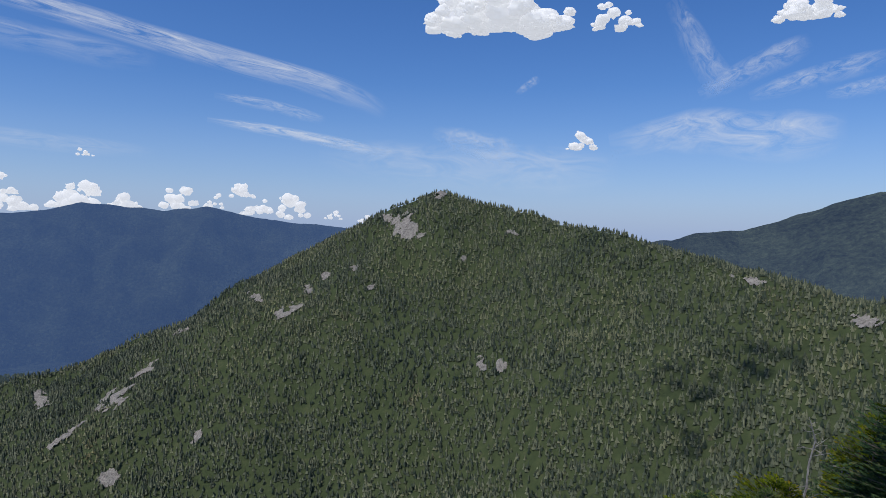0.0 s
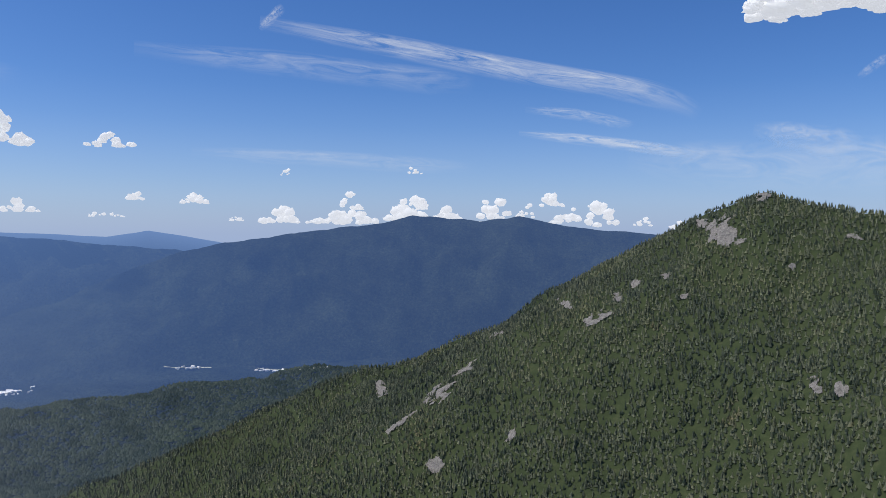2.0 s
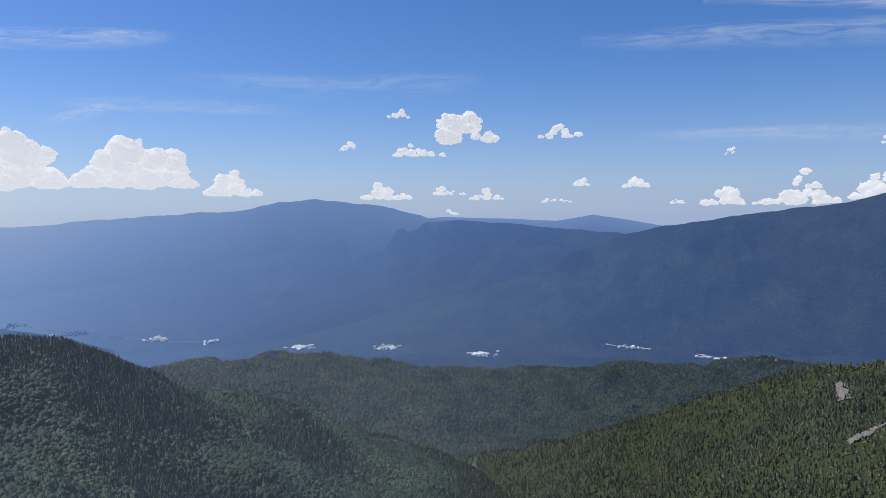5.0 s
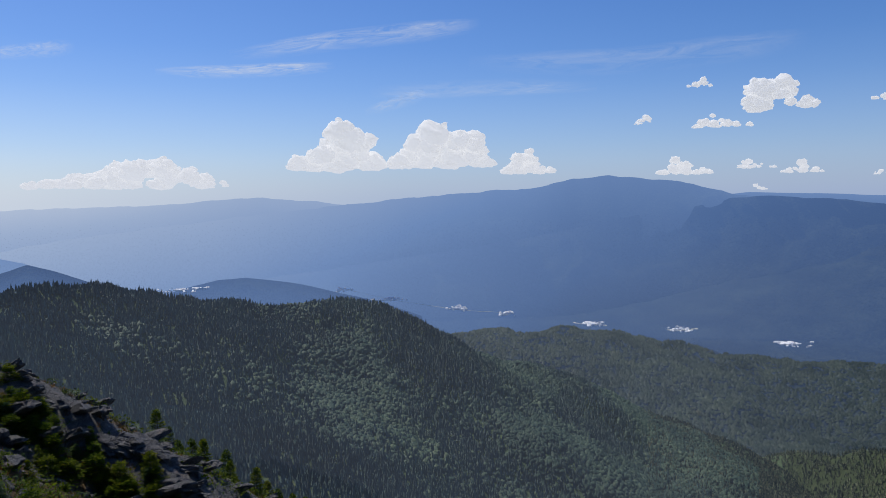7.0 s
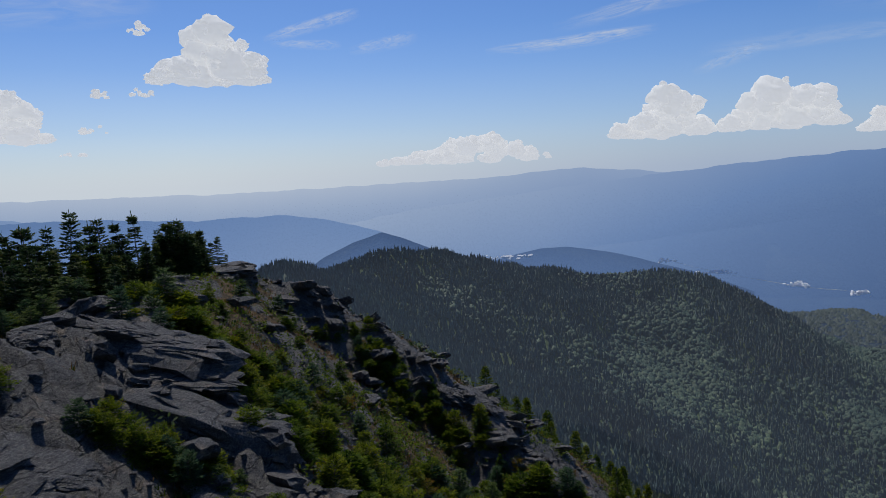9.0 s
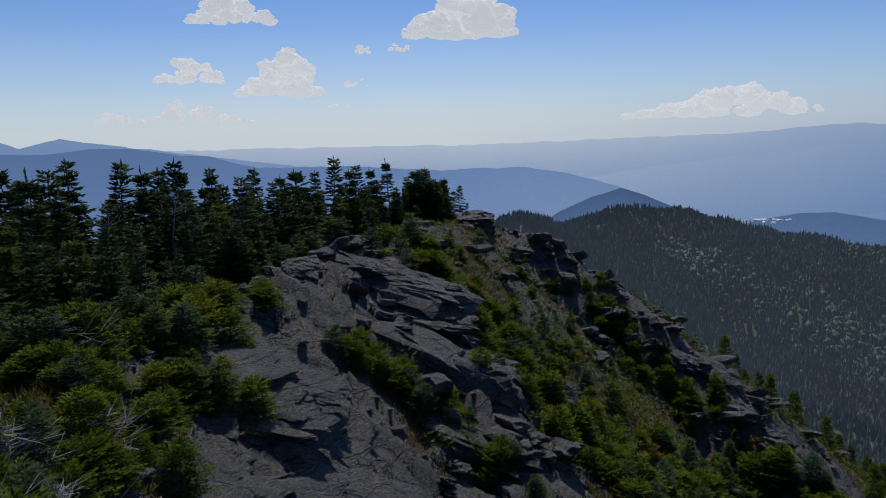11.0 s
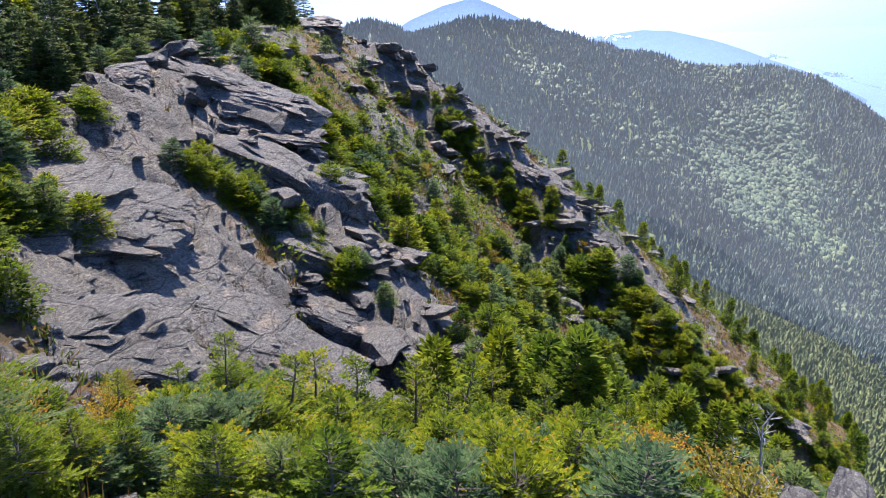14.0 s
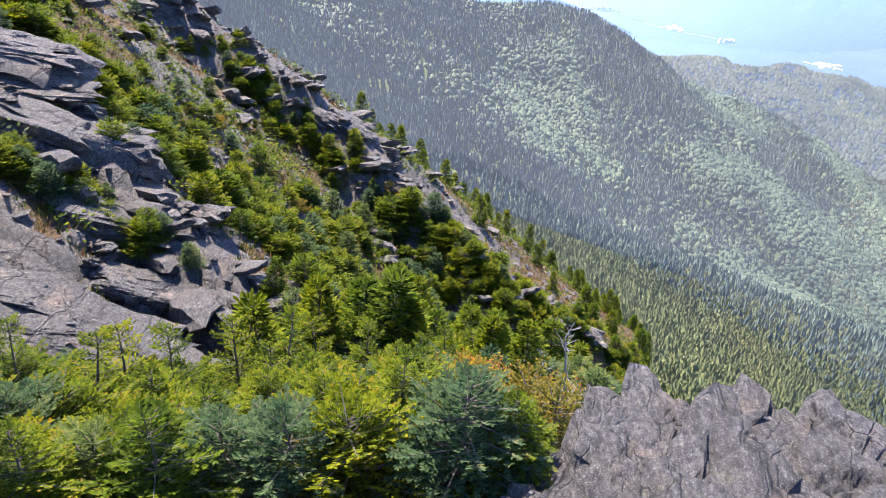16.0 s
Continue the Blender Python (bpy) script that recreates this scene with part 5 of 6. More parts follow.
def mats(label, x, y, z, g, mat, shoots, size, low):
    """Low wind-clipped mats: cushions of short shoots, joined."""
    m = len(x)
    way = g.standard_normal((m * shoots, 3)) * np.array([1, 1, 0.35]) + np.array([0, 0, 0.3])
    way /= np.linalg.norm(way, axis=1)[:, None]
    spot = np.repeat(np.stack([x, y, z], -1), shoots, 0)
    off = g.normal(0, 1, (m * shoots, 2)) * np.repeat(size, shoots)[:, None] * 0.5
    dome_z = low * np.repeat(size, shoots) * np.exp(-(off ** 2).sum(1) / np.repeat(size, shoots) ** 2) * g.uniform(0.4, 1.1, m * shoots)
    spot[:, :2] += off
    spot[:, 2] += dome_z - 0.04
    v, f = sprigs(spot, way, np.repeat(size, shoots) * g.uniform(0.22, 0.4, m * shoots), np.repeat(size, shoots) * g.uniform(0.05, 0.09, m * shoots), np.tile([0, 0, 1.0], (m * shoots, 1)), g, 0.5)
    ob = tagged(bulk("krummholz", v, f, [mat]), label, "shrubs", kind="stuff")
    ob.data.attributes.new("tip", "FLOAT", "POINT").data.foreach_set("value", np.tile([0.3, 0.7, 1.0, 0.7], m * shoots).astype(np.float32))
    return ob


for seed, mat, label, many in ((74, FIR_M, "low wind-clipped green fir mats between the rocks", 6500), (75, SPRUCE_M, "dark low spruce mats between the rocks", 2600)):
    x, y, z, bare, g = region(many, 78, 131, 9, 44, seed)
    u, v = x * LAY_U[0] + y * LAY_U[1], x * LAY_V[0] + y * LAY_V[1]
    spread = fbm(u / 4.5, v / 1.2, 4, 90)
    away = (along(x, y, KNOLL_RIB) > 1.3) & (along(x, y, SLAB) > 2.8) & (along(x, y, RIB) > 0.7)
    ok = away & (spread > 0.1) & (g.random(len(x)) < 0.9)
    mats(label, x[ok], y[ok], z[ok], g, mat, 16, g.uniform(0.25, 0.6, ok.sum()), 0.7)

x, y, z, bare, g = region(3800, 84, 158, 2.6, 40, 73)
ok = g.random(len(x)) < 0.9
x, y, z = x[ok], y[ok], z[ok]
cv, cf = BALLS[1]
size = 0.03 + 0.16 * g.random(len(x)) ** 3 + 0.0025 * np.hypot(x, y)
shape = cv[None] * (1 + 0.25 * g.standard_normal((len(x), len(cv), 1))) * np.array([1.0, 0.75, 0.45])
turn = g.uniform(0, 6.28, len(x))[:, None]
px, py = shape[..., 0] * np.cos(turn) - shape[..., 1] * np.sin(turn), shape[..., 0] * np.sin(turn) + shape[..., 1] * np.cos(turn)
v = np.stack([x[:, None] + px * size[:, None], y[:, None] + py * size[:, None], z[:, None] + (shape[..., 2] + 0.2) * size[:, None]], -1)
tagged(bulk("rubble", v.reshape(-1, 3), (cf[None] + (np.arange(len(x)) * len(cv))[:, None, None]).reshape(-1, 3), [ROCK_M]), "loose grey stone chips on the ridge", "stones", kind="stuff")


# broken blocks on the ribs and the steep hillside
g = np.random.default_rng(76)
BROKEN = [tri_mesh("boulder", *cleft_rock((g.uniform(0.9, 1.6), 1.0, g.uniform(0.4, 0.8)), 500 + k, 3 if k < 6 else 2, 1.4), ROCK_M) for k in range(14)]
for crest, wide, many in ((KNOLL_RIB, 1.0, 95), (RIB, 1.2, 70), (RIB[:5], 3.4, 110), (TOP[4:7], 1.2, 30)):
    for _ in range(many):
        k = g.integers(0, len(crest) - 1)
        p = crest[k] + (crest[k + 1] - crest[k]) * g.random()
        px, py = p[0] + g.normal(0, wide), p[1] + g.normal(0, wide)
        s = 0.25 + 0.8 * g.random() ** 2
        ob = new("boulder", BROKEN[g.integers(0, 14)])
        ob.matrix_world = pose(px, py, ground_z(px, py) + 0.02 + 0.05 * s, -10 + g.normal(0, 8), -18 + g.normal(0, 8), 56 + g.normal(0, 14)) @ Matrix.Diagonal((1.7 * s, 0.85 * s, 0.7 * s, 1))
        tagged(ob, "broken angular schist block lying on the rib", "rock", "broken blocks on the ribs")


# dead wood
def snag(seed, tall, arms, label, name, low_spread=0.5):
    g = np.random.default_rng(seed)
    steps = 6
    hz = np.linspace(0, 1, steps + 1)
    bend = np.cumsum(g.normal(0, 0.03, (steps + 1, 2)), 0) * tall
    spine = np.column_stack([bend, hz * tall])
    rad = 0.012 * tall * (1.1 - hz) + 0.004
    t = g.uniform(0.15, 0.97, arms)
    start = np.column_stack([np.interp(t, hz, spine[:, k]) for k in range(3)])
    turn = g.uniform(0, 6.28, arms)
    ln = low_spread * tall * g.uniform(0.25, 1.0, arms) * (1.1 - t)
    end = start + np.column_stack([np.cos(turn), np.sin(turn), g.normal(0.15, 0.35, arms)]) * ln[:, None]
    mid = start + (end - start) * g.uniform(0.35, 0.7, arms)[:, None]
    fork = mid + (np.column_stack([np.cos(turn + 0.8), np.sin(turn + 0.8), g.normal(0.2, 0.4, arms)]) * (ln * 0.5)[:, None])
    root = tagged(new(name), label, "dead tree", "dead grey wood on the ridge")
    part("trunk", tri_mesh("trunk", *limbs(spine[:-1], spine[1:], rad[:-1], rad[1:], 5), DEAD_M), None, root)
    tw = join([limbs(start, end, 0.004 + 0.006 * ln, np.full(arms, 0.0025), 3), limbs(mid, fork, 0.003 + 0.003 * ln, np.full(arms, 0.002), 3)])
    part("branchwork", tri_mesh("branchwork", *tw, DEAD_M), None, root)
    return root


KINDS["snag"] = snag(81, 1.8, 40, "bleached dead spruce with bare twigs", "dead_spruce")
KINDS["brush"] = snag(82, 0.7, 60, "tangle of grey dead twigs", "dead_shrub", 1.1)
for az, r, s in ((84.2, 6.6, 0.85), (86.5, 8.2, 0.7), (97, 9.5, 0.7), (146, 20, 1.3), (150, 17, 1.2), (152.5, 19, 1.4), (143.5, 23, 1.2), (156, 15, 1.1), (139.5, 26, 1.0), (148, 22, 1.5), (159, 18, 1.3), (134, 29, 0.9), (126.5, 6.0, 0.6), (-26.8, 8.0, 0.8), (-29.2, 7.6, 0.6)):
    stand("snag", *at(az, r), s)
for az, r, s in ((126.5, 3.9, 0.8), (129.0, 4.2, 0.7), (157, 6.5, 1.1), (160, 8.0, 1.2), (154, 9.0, 1.0), (162, 6.0, 1.0), (92, 6.4, 0.9), (95.5, 7.2, 0.9), (156, 11.5, 1.2), (-25.5, 7.6, 0.9), (-23.0, 8.2, 0.7), (100, 5.6, 0.7), (112, 6.2, 0.7)):
    stand("brush", *at(az, r), s)


# ---- valley villages and roads ----
def make_plain(name, low, high, scale):
    m, nt = material(name)
    surface(nt, ramp(nt, noise_of(nt, place(nt), scale, 4, 0.6), [(0.35, low), (0.65, high)]), 0.8)
    return m


PALE_ROOF_M = make_plain("pale_roofs", (0.7, 0.7, 0.7), (0.85, 0.85, 0.83), 0.05)
FIELD_M = make_plain("pale_fields", (0.3, 0.32, 0.27), (0.55, 0.55, 0.5), 0.02)


def valley_point(az, el):
    """The first far land that the bearing az at the dip el meets."""
    way = Vector(polar(az, 1.0, el)).normalized()
    hits = [q for q in (land.ray_cast(way * 1500, way, 3600) for land in LANDS) if q[0] is not None]
    return min(hits, key=lambda q: q[3])[0] if hits else way * 4000


g = np.random.default_rng(91)
vs, fs = [], []
cube = np.array([(sx, sy, sz) for sz in (0, 1) for sy in (-1, 1) for sx in (-1, 1)] + [(-1, 0, 1.6), (1, 0, 1.6)], float)
cube_f = np.array([(0, 1, 5), (0, 5, 4), (2, 6, 7), (2, 7, 3), (1, 3, 7), (1, 7, 5), (0, 4, 6), (0, 6, 2), (4, 5, 9), (4, 9, 8), (6, 8, 9), (6, 9, 7), (4, 8, 6), (5, 7, 9)])
for az, el, wide, n_houses in ((70.3, -10.15, 1.3, 34), (63.5, -10.35, 1.4, 18), (56.0, -10.95, 1.3, 34), (77.2, -9.4, 0.9, 26), (81.0, -8.98, 1.2, 34), (86.5, -8.15, 1.8, 34), (90.3, -7.25, 0.8, 14), (44.4, -10.1, 1.6, 10), (38.0, -10.55, 1.4, 10), (103, -6.8, 2.5, 26)):
    for k in range(n_houses):
        x, y, ground_at = valley_point(az + g.normal(0, 0.4) * wide, el + g.normal(0, 0.09))
        s = g.uniform(4, 8)
        t = g.uniform(0, 3.14)
        c = cube * np.array([s * g.uniform(1, 2.2), s * 0.7, s * 0.8])
        vs.append(np.column_stack([c[:, 0] * math.cos(t) - c[:, 1] * math.sin(t) + x, c[:, 0] * math.sin(t) + c[:, 1] * math.cos(t) + y, c[:, 2] + ground_at - 1.0]))
        fs.append(cube_f + 10 * len(fs))
tagged(bulk("village", np.concatenate(vs), np.concatenate(fs), [PALE_ROOF_M]), "far white houses scattered along the valley", "houses", kind="stuff")
for line, wide in (([(71.8, -10.1), (70.5, -10.15), (69.2, -10.2)], 7), ([(64.6, -10.45), (63.4, -10.35), (62.4, -10.2)], 9), ([(46, -10.0), (44.4, -10.1), (42.6, -10.2)], 9), ([(39.3, -10.42), (38, -10.55), (36.8, -10.65), (33.5, -10.5)], 9), ([(90, -7.3), (86, -8.25), (82, -8.92), (77, -9.4)], 3)):
    t = np.linspace(0, len(line) - 1, 40)
    baz = np.interp(t, range(len(line)), [q[0] for q in line])
    bel = np.interp(t, range(len(line)), [q[1] for q in line]) + 0.06 * fbm(t * 2.3, t * 0, 3, 17)
    half = 0.011 * wide * 0.32 * (0.5 + 0.9 * np.abs(fbm(t * 3, t * 0 + 3, 2, 19)))
    v = np.array([tuple(valley_point(a, e + k * q) + Vector((0, 0, 2.5))) for a, e, q in zip(baz, bel, half) for k in (-1, 1)])
    tagged(sheet("road", v, 40, 2, [FIELD_M]), "pale strip of road and cleared land in the valley", "road", kind="structure")


# ---- clouds ----
def make_cloud(name):
    """Heap cloud: billows given a glow for scattered sunlight, painted hazier as "air" grows."""
    m, nt = material(name)
    d = node(nt, "BsdfDiffuse", Color=(0.86, 0.87, 0.88, 1))
    t = node(nt, "BsdfTranslucent", Color=(0.86, 0.88, 0.92, 1))
    a = node(nt, "MixShader", Fac=0.4)
    air = nt.nodes.new("ShaderNodeAttribute")
    air.attribute_name = "air"
    e = node(nt, "Emission", Strength=1.0)
    nt.links.new(ramp(nt, air.outputs["Fac"], [(0.0, (0.98, 1.0, 1.05)), (0.5, (0.94, 0.96, 1.01)), (1.0, (0.84, 0.87, 0.94))]), e.inputs[0])
    b = nt.nodes.new("ShaderNodeMixShader")
    o = nt.nodes.new("ShaderNodeOutputMaterial")
    nt.links.new(d.outputs[0], a.inputs[1])
    nt.links.new(t.outputs[0], a.inputs[2])
    nt.links.new(span(nt, air.outputs["Fac"], -1.9, 1.9), b.inputs[0])
    nt.links.new(a.outputs[0], b.inputs[1])
    nt.links.new(e.outputs[0], b.inputs[2])
    nt.links.new(b.outputs[0], o.inputs[0])
    return m


CLOUD_M = make_cloud("cloud")


def cumulus(az, el, wide, tall, r, seed, humps=2):
    """A heap cloud: a flat-based pile of billows with smaller ones round them."""
    rng = np.random.default_rng(seed)
    big = wide > 4.5
    w, h = math.radians(wide) * r, math.radians(tall) * r
    tops = rng.uniform(-0.35, 0.35, humps)
    pieces = []

    def lump(v, k, amount):
        p = v * 2.1 + k * 7.3
        return v * (1 + amount * (fbm(p[:, 0] + p[:, 2], p[:, 1] - p[:, 2], 4, seed + k) + fbm(p[:, 1], p[:, 2] * 1.4 + p[:, 0], 4, seed + k + 50)))[:, None]

    n = int(14 + 3.5 * wide) if big else int(8 + 3 * wide)
    v0, f0 = BALLS[3 if big else 2]
    for k in range(n):
        u = rng.uniform(-0.5, 0.5)
        roof = 0.42 + 0.58 * max(math.exp(-((u - c) / 0.17) ** 2) for c in tops)
        roof *= max(0.05, 1 - (2 * u) ** 2) ** 0.5
        rad = min(h, w * 0.6) * rng.uniform(0.12, 0.3) * (0.4 + 0.6 * roof)
        z = rng.uniform(0.0, 1.0) * max(0.0, roof * h * 0.92 - rad)
        c = np.array([u * w * 0.88, rng.normal(0, 0.1) * w, z])
        body = lump(v0, k, 0.2) * np.array([1.15, 1.0, 0.85]) * rad
        v = body * 0.95 + c
        v[:, 2] = np.where(v[:, 2] < 0, v[:, 2] * 0.45, v[:, 2])
        pieces.append((v, f0))
        for q in range(5 if big else 3):
            way = rng.standard_normal(3) * np.array([1.0, 0.7, 1.0])
            way /= np.linalg.norm(way)
            g, gf = BALLS[2]
            small = lump(g, k + 17 * q, 0.22) * rad * rng.uniform(0.12, 0.34) + c + way * np.array([1.15, 1.0, 0.85]) * rad * rng.uniform(0.85, 1.0)
            small[:, 2] = np.where(small[:, 2] < 0, small[:, 2] * 0.45, small[:, 2])
            pieces.append((small, gf))
    v, f = join(pieces)
    ob = bulk("cloud", v, f, [CLOUD_M], True)
    low = np.degrees(np.arctan2(v[:, 2] + math.tan(radians(el)) * r, r))
    set_haze(ob, np.clip(1 - low / 7.0, 0, 1))
    x, y, z = polar(az, r, el)
    ob.matrix_world = pose(x, y, z, 0, 0, az)
    return tagged(ob, "white heap cloud with a flat grey base", "cloud", "heap clouds in the sky")


for k, (az, el, w, h) in enumerate(((37.5, 0.9, 3.3, 2.4), (32.6, 0.9, 6.7, 1.6), (31.9, 2.0, 2.1, 2.3), (27.3, 1.2, 4.0, 3.0), (24.2, 1.0, 3.2, 2.2), (20.4, 0.9, 3.1, 3.3), (18.0, 1.4, 1.6, 2.2), (15.8, 2.3, 2.2, 1.5),
                                   (14.7, 1.0, 2.7, 2.1), (11.9, 0.8, 3.1, 2.8), (8.9, 0.8, 1.6, 1.2), (6.0, 0.6, 2.0, 1.2))):
    cumulus(az, el, w, h, 4700, 200 + k, 1 + k % 2)
for k, (az, el, w, h) in enumerate(((26.8, 4.9, 1.2, 1.0), (37.0, 4.6, 0.9, 1.0), (43.8, 2.3, 2.3, 1.4), (47.9, 2.5, 1.5, 0.9), (40.7, 1.0, 1.2, 1.0), (49.9, 1.2, 2.8, 0.6), (62.4, 8.0, 2.3, 1.1), (57.0, 6.2, 5.3, 3.3), (49.4, 6.3, 4.2, 1.3),
                                   (60.8, 5.0, 4.7, 1.2), (66.5, 5.4, 1.5, 1.4), (63.5, 1.6, 4.6, 1.6), (58.5, 1.9, 3.0, 1.0), (55.5, 1.5, 3.1, 1.1), (58.2, 0.3, 1.1, 0.7), (75.4, 1.9, 4.7, 2.4))):
    cumulus(az, el, w, h, 4600, 230 + k, 1 + k % 2)
for k, (az, el, w, h) in enumerate(((90.7, 2.5, 8.0, 4.7), (82.4, 2.6, 9.0, 4.4), (105.8, 1.1, 15.6, 3.0), (-4.2, 16.0, 12.8, 5.9), (-13.2, 15.8, 4.2, 4.6), (-26.6, 15.5, 5.0, 2.2), (-10.9, 6.7, 2.7, 2.0), (125.1, 7.9, 9.3, 5.2), (129.9, 11.1, 1.9, 1.3),
                                   (142.3, 8.9, 7.3, 2.8), (145.8, 4.6, 5.5, 2.2), (139.3, 3.6, 7.0, 4.2), (145.6, 1.5, 9.6, 2.1), (151.2, 1.6, 2.7, 1.2), (132.8, 6.6, 1.4, 0.9), (129.9, 6.7, 1.9, 0.9), (133.4, 4.1, 2.1, 0.8), (134.7, 2.5, 2.2, 0.8))):
    cumulus(az, el, w, h, 4300 if el < 5 else 3800, 260 + k, 2 + k % 2)


# clouds overhead, whose shadows lie on the peak's flank and on the far ranges
for k, (az, el, w, h, up, r0) in enumerate(((-22.5, -10.0, 150, 22, 1300, 0), (-19.5, -14.6, 120, 14, 1300, 0), (48.7, -4.6, 420, 90, 6000, 4150), (37.0, -4.5, 330, 60, 6000, 4100), (77.5, -5.2, 420, 110, 6000, 4200))):
    x, y, r = slope_at(az, el) if not r0 else (*at(az, r0), r0)
    spot = Vector((x, y, float(far_height(np.array([x]), np.array([y]))[0]) if not r0 else math.tan(radians(el)) * r0)) + sun_dir * up
    ob = cumulus(az, 60, math.degrees(w / 1000), math.degrees(h / 1000), 1000, 400 + k, 2)
    ob.matrix_world = pose(*spot, 0, 0, az + (8 if k == 0 else 25))


def make_wisp():
    m, nt = material("ice_cloud")
    uv = nt.nodes.new("ShaderNodeUVMap")
    mp = nt.nodes.new("ShaderNodeMapping")
    mp.inputs["Scale"].default_value = (4.5, 2.4, 1)
    nt.links.new(uv.outputs[0], mp.inputs[0])
    info = nt.nodes.new("ShaderNodeObjectInfo")
    sh = nt.nodes.new("ShaderNodeVectorMath")
    sh.operation = "ADD"
    k = node(nt, "Math")
    k.operation, k.inputs[1].default_value = "MULTIPLY", 40.0
    nt.links.new(info.outputs["Random"], k.inputs[0])
    nt.links.new(mp.outputs[0], sh.inputs[0])
    nt.links.new(k.outputs[0], sh.inputs[1])
    n = node(nt, "TexNoise", Scale=1.3, Detail=9, Roughness=0.66, Distortion=1.3)
    nt.links.new(sh.outputs[0], n.inputs["Vector"])
    sep = nt.nodes.new("ShaderNodeSeparateXYZ")
    nt.links.new(uv.outputs[0], sep.inputs[0])
    body = ramp(nt, sep.outputs[1], [(0.0, (0, 0, 0)), (0.4, (0.75, 0.75, 0.75)), (0.72, (1, 1, 1)), (0.95, (0, 0, 0))])
    ends = ramp(nt, sep.outputs[0], [(0.0, (0, 0, 0)), (0.25, (1, 1, 1)), (0.8, (1, 1, 1)), (1.0, (0, 0, 0))])
    streak = ramp(nt, n.outputs[0], [(0.36, (0, 0, 0)), (0.75, (1, 1, 1))])
    at = nt.nodes.new("ShaderNodeAttribute")
    at.attribute_name = "dense"
    c = mix(nt, 1.0, mix(nt, 1.0, mix(nt, 1.0, body, ends, "MULTIPLY"), streak, "MULTIPLY"), at.outputs["Color"], "MULTIPLY")
    tr = node(nt, "BsdfTransparent")
    # a white glow in place of sunlight scattered by the ice
    e = node(nt, "Emission", Color=(0.86, 0.9, 0.97, 1), Strength=0.85)
    ms = nt.nodes.new("ShaderNodeMixShader")
    o = nt.nodes.new("ShaderNodeOutputMaterial")
    nt.links.new(c, ms.inputs[0])
    nt.links.new(tr.outputs[0], ms.inputs[1])
    nt.links.new(e.outputs[0], ms.inputs[2])
    nt.links.new(ms.outputs[0], o.inputs[0])
    return m


WISP_M = make_wisp()


def cirrus(line, wide, dense, seed):
    """A streak of ice cloud along points (turn, rise), wide degrees across."""
    pts = np.array(line)
    s = np.linspace(0, len(pts) - 1, 60)
    az, el = np.interp(s, np.arange(len(pts)), pts[:, 0]), np.interp(s, np.arange(len(pts)), pts[:, 1])
    for arr in (az, el):
        arr[1:-1] = np.convolve(np.pad(arr, 6, mode="edge"), np.ones(13) / 13, "valid")[1:-1]
    dz, de = np.gradient(az), np.gradient(el)
    ln = np.hypot(dz, de)
    cross = np.linspace(-0.5, 0.5, 7)
    w = wide * np.interp(np.linspace(0, 1, 60), (0, 0.3, 0.8, 1), (0.55, 0.9, 1, 0.7))
    A = az[:, None] + (de / ln * w)[:, None] * cross
    E = el[:, None] - (dz / ln * w)[:, None] * cross
    r, a = 4880.0, np.radians(A)
    lev = np.cos(np.radians(E)) * r
    v = np.stack([-np.sin(a) * lev, np.cos(a) * lev, np.sin(np.radians(E)) * r], -1).reshape(-1, 3)
    ob = sheet("cirrus_cloud", v, 60, 7, [WISP_M])
    uv = ob.data.uv_layers.new(name="uv")
    idx = np.empty(len(ob.data.loops), np.int32)
    ob.data.loops.foreach_get("vertex_index", idx)
    long = np.cumsum(ln) / ln.sum()
    U, V = np.repeat(long, 7), np.tile(np.linspace(0, 1, 7), 60)
    uv.data.foreach_set("uv", np.column_stack([U[idx], V[idx]]).astype(np.float32).ravel())
    d = ob.data.attributes.new("dense", "FLOAT_COLOR", "POINT")
    d.data.foreach_set("color", np.full((len(v), 4), dense, np.float32).ravel())
    return tagged(ob, "thin white streak of high ice cloud", "cloud", "ice cloud streaks", "")


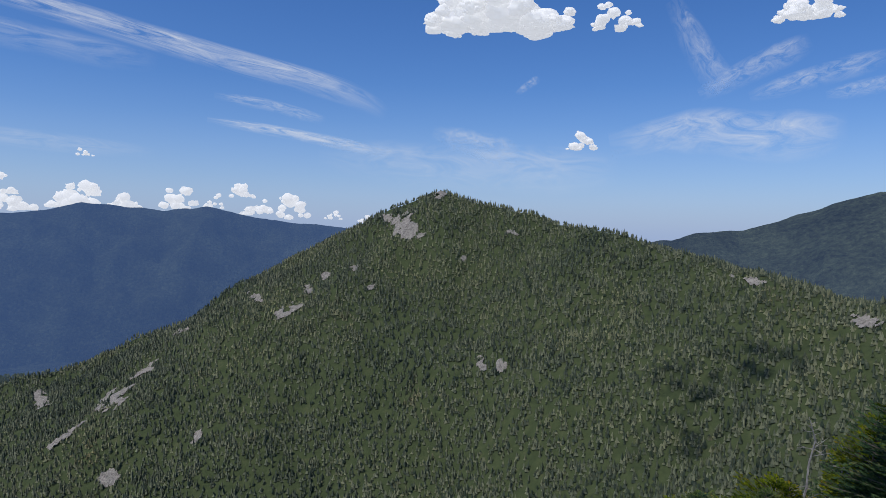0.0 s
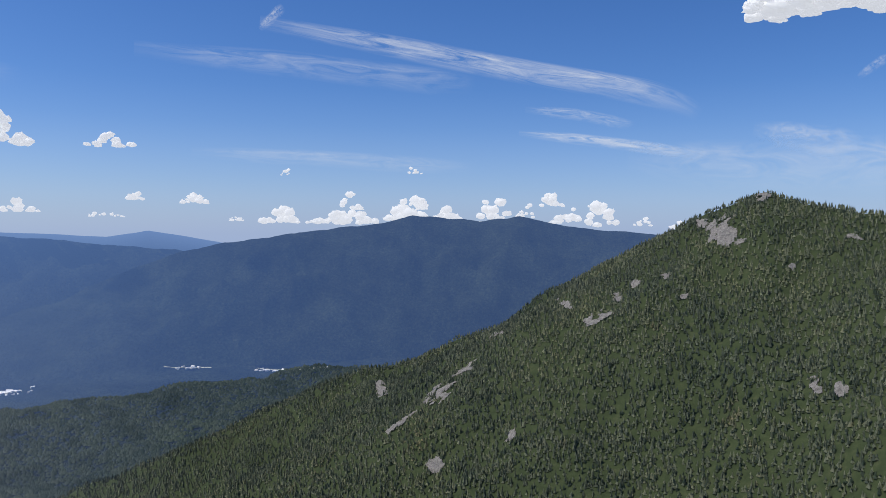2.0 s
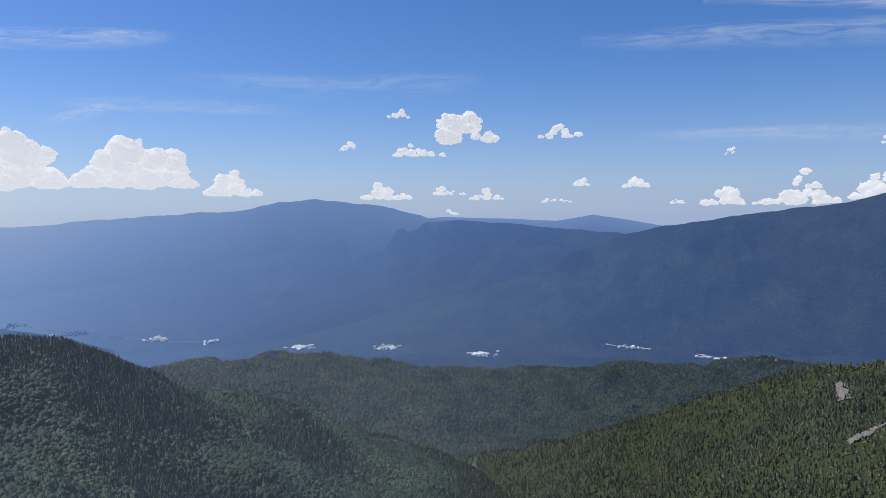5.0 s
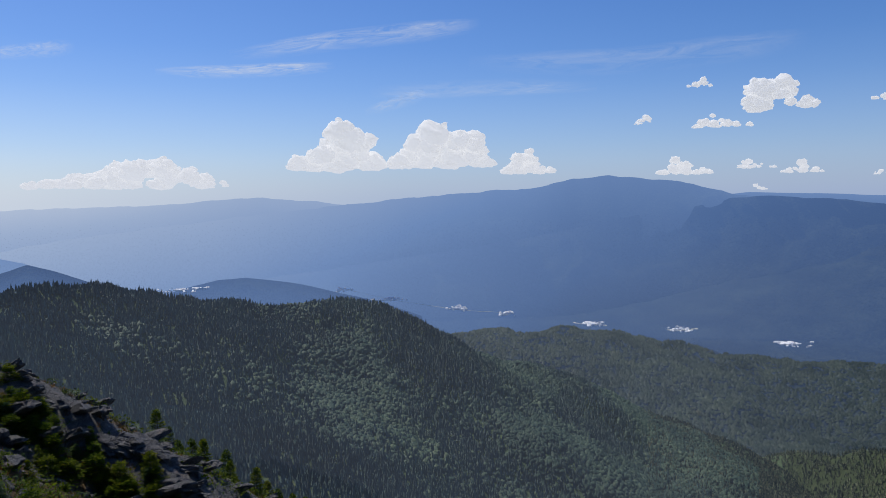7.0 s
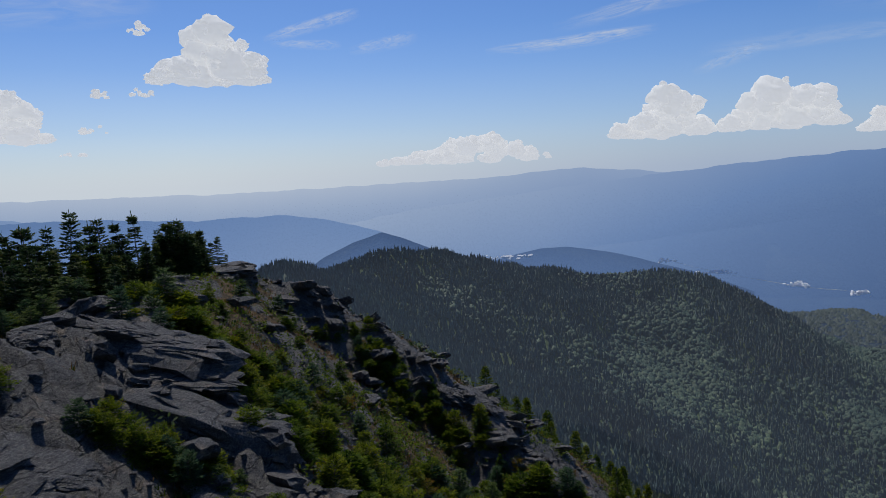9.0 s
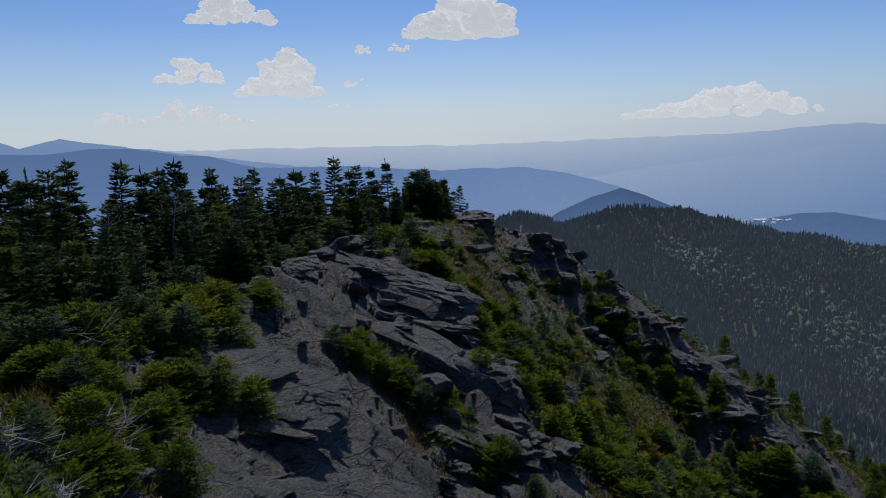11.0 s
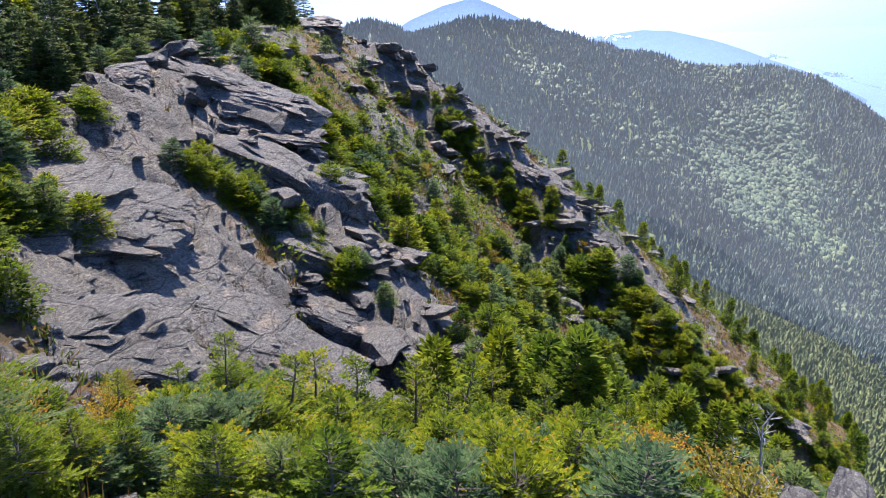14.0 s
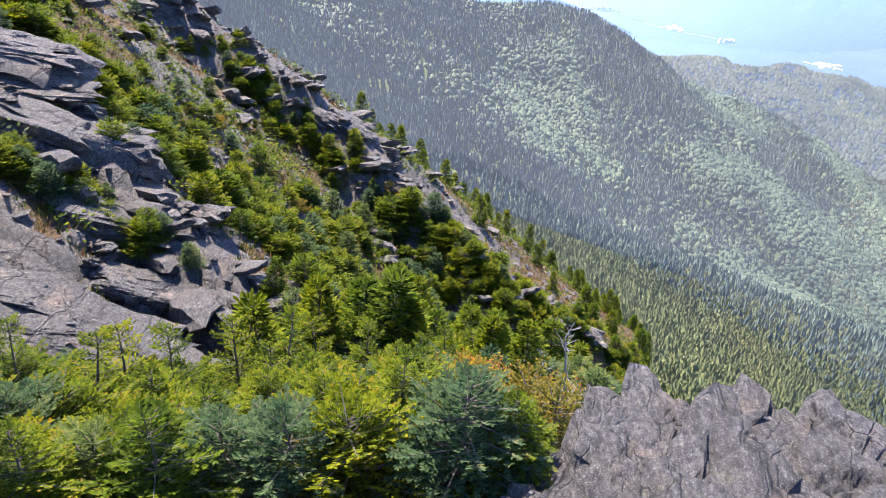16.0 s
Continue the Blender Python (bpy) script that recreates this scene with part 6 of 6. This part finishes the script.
for k, (line, w, d) in enumerate((
        ([(39, 16.0), (32, 15.3), (25, 14.2), (17.2, 12.7), (10.3, 11.5), (6.8, 10.4), (4.7, 9.1)], 2.2, 1.0),
        ([(48, 13.4), (37, 13.2), (27.6, 12.4), (22, 11.9)], 2.4, 0.38),
        ([(18, 9.95), (13.8, 9.5), (9.5, 8.5)], 1.1, 0.5),
        ([(18.5, 8.1), (13.7, 7.6), (9.4, 7.0), (4.5, 6.1)], 1.1, 0.85),
        ([(-17.4, 17.5), (-19.9, 13), (-21.4, 11)], 2.6, 0.45),
        ([(-19.5, 10.6), (-23.1, 12.3), (-27, 13.9)], 2.2, 0.55),
        ([(-13, 7.0), (-20, 8.2), (-24, 7.4), (-29.5, 7.6)], 4.2, 0.75),
        ([(-23, 10.3), (-26.5, 11.3), (-32, 12.5)], 1.8, 0.6),
        ([(-28, 10.1), (-33, 10.9)], 1.4, 0.5),
        ([(1, 7.9), (-6, 6.3)], 2.4, 0.5),
        ([(10, 6.0), (0, 5.2), (-14, 5.0)], 4.5, 0.4),
        ([(-5.6, 11.0), (-7.4, 12.2)], 0.8, 0.5),
        ([(39, 15.5), (37.2, 17.3)], 0.9, 0.7),
        ([(103.8, 9.5), (98.8, 9.7), (90.5, 10.3)], 1.2, 0.8),
        ([(98.5, 10.9), (90.2, 12.3), (79, 13.4)], 1.8, 0.6),
        ([(114.5, 9.9), (109, 10.9)], 1.3, 0.5),
        ([(88.3, 6.8), (83.5, 8.2)], 1.2, 0.45),
        ([(121, 10.8), (117.5, 11.8), (113.5, 12.8)], 1.2, 0.7),
        ([(120.5, 10.5), (115, 10.4)], 0.9, 0.6),
        ([(150, 9.5), (140, 12), (128, 13)], 3.0, 0.3),
        ([(70, 8.4), (78, 8.6), (88, 8.3)], 1.6, 0.3),
        ([(44, 6.2), (34, 6.0), (22, 5.4)], 1.6, 0.35),
        ([(80, 10.5), (68, 10.2), (55, 10.8)], 2.4, 0.25))):
    cirrus(line, w, d, 300 + k)


# an added glowing ring that paints pale haze along the horizon, whiter sunward
def make_horizon_glow():
    m, nt = material("horizon_glow")
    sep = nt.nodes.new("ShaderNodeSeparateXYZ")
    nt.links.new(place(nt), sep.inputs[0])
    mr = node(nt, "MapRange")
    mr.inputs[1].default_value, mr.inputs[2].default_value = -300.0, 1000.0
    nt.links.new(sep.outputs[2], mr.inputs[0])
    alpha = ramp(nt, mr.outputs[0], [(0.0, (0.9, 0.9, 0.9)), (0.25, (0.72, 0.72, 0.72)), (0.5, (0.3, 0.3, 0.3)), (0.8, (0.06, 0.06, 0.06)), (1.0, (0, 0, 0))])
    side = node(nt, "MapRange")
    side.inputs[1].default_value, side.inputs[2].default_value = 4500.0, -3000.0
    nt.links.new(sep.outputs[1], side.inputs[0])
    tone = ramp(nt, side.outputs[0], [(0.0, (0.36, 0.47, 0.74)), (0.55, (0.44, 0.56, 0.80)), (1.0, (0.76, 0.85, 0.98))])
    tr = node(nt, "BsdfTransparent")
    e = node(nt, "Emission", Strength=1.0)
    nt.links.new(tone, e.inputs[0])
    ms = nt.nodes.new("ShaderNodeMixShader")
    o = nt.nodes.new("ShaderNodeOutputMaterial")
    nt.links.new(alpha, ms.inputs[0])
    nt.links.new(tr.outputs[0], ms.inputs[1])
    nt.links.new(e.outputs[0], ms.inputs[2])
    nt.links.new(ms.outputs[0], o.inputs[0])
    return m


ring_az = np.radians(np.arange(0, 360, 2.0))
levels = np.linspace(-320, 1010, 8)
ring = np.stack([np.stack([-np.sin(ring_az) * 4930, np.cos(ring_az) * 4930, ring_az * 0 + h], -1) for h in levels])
tagged(sheet("backdrop", ring.reshape(-1, 3), 8, len(ring_az), [make_horizon_glow()], True), "glowing ring painted as pale haze along the horizon", "sky", kind="structure")


# faintly glowing sheets added in the bowl to imitate haze before the spur
def make_haze_glow():
    m, nt = material("bowl_haze_glow")
    uv = nt.nodes.new("ShaderNodeUVMap")
    sep = nt.nodes.new("ShaderNodeSeparateXYZ")
    nt.links.new(uv.outputs[0], sep.inputs[0])
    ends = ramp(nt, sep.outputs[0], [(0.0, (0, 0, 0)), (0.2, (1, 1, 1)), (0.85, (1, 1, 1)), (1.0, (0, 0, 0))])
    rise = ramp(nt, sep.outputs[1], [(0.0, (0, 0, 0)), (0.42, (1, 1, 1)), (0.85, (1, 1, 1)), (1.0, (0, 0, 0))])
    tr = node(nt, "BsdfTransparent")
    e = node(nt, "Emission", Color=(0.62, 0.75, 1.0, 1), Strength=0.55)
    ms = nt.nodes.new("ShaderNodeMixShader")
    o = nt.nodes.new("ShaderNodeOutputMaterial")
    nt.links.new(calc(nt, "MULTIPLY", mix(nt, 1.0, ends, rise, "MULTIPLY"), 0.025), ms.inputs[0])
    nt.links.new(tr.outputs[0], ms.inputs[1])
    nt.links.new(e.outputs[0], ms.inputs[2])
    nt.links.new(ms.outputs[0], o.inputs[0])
    return m


HAZE_GLOW_M = make_haze_glow()
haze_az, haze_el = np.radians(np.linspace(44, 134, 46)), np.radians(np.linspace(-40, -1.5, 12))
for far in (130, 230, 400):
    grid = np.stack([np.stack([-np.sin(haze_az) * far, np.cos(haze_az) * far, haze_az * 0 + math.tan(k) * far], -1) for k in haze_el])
    haze = tagged(sheet("backdrop", grid.reshape(-1, 3), 12, 46, [HAZE_GLOW_M]), "faintly glowing sheet in place of thin blue haze before the spur", "sky", kind="structure")
    layer = haze.data.uv_layers.new(name="uv")
    idx = np.empty(len(haze.data.loops), np.int32)
    haze.data.loops.foreach_get("vertex_index", idx)
    layer.data.foreach_set("uv", np.column_stack([(idx % 46) / 45, (idx // 46) / 11]).astype(np.float32).ravel())
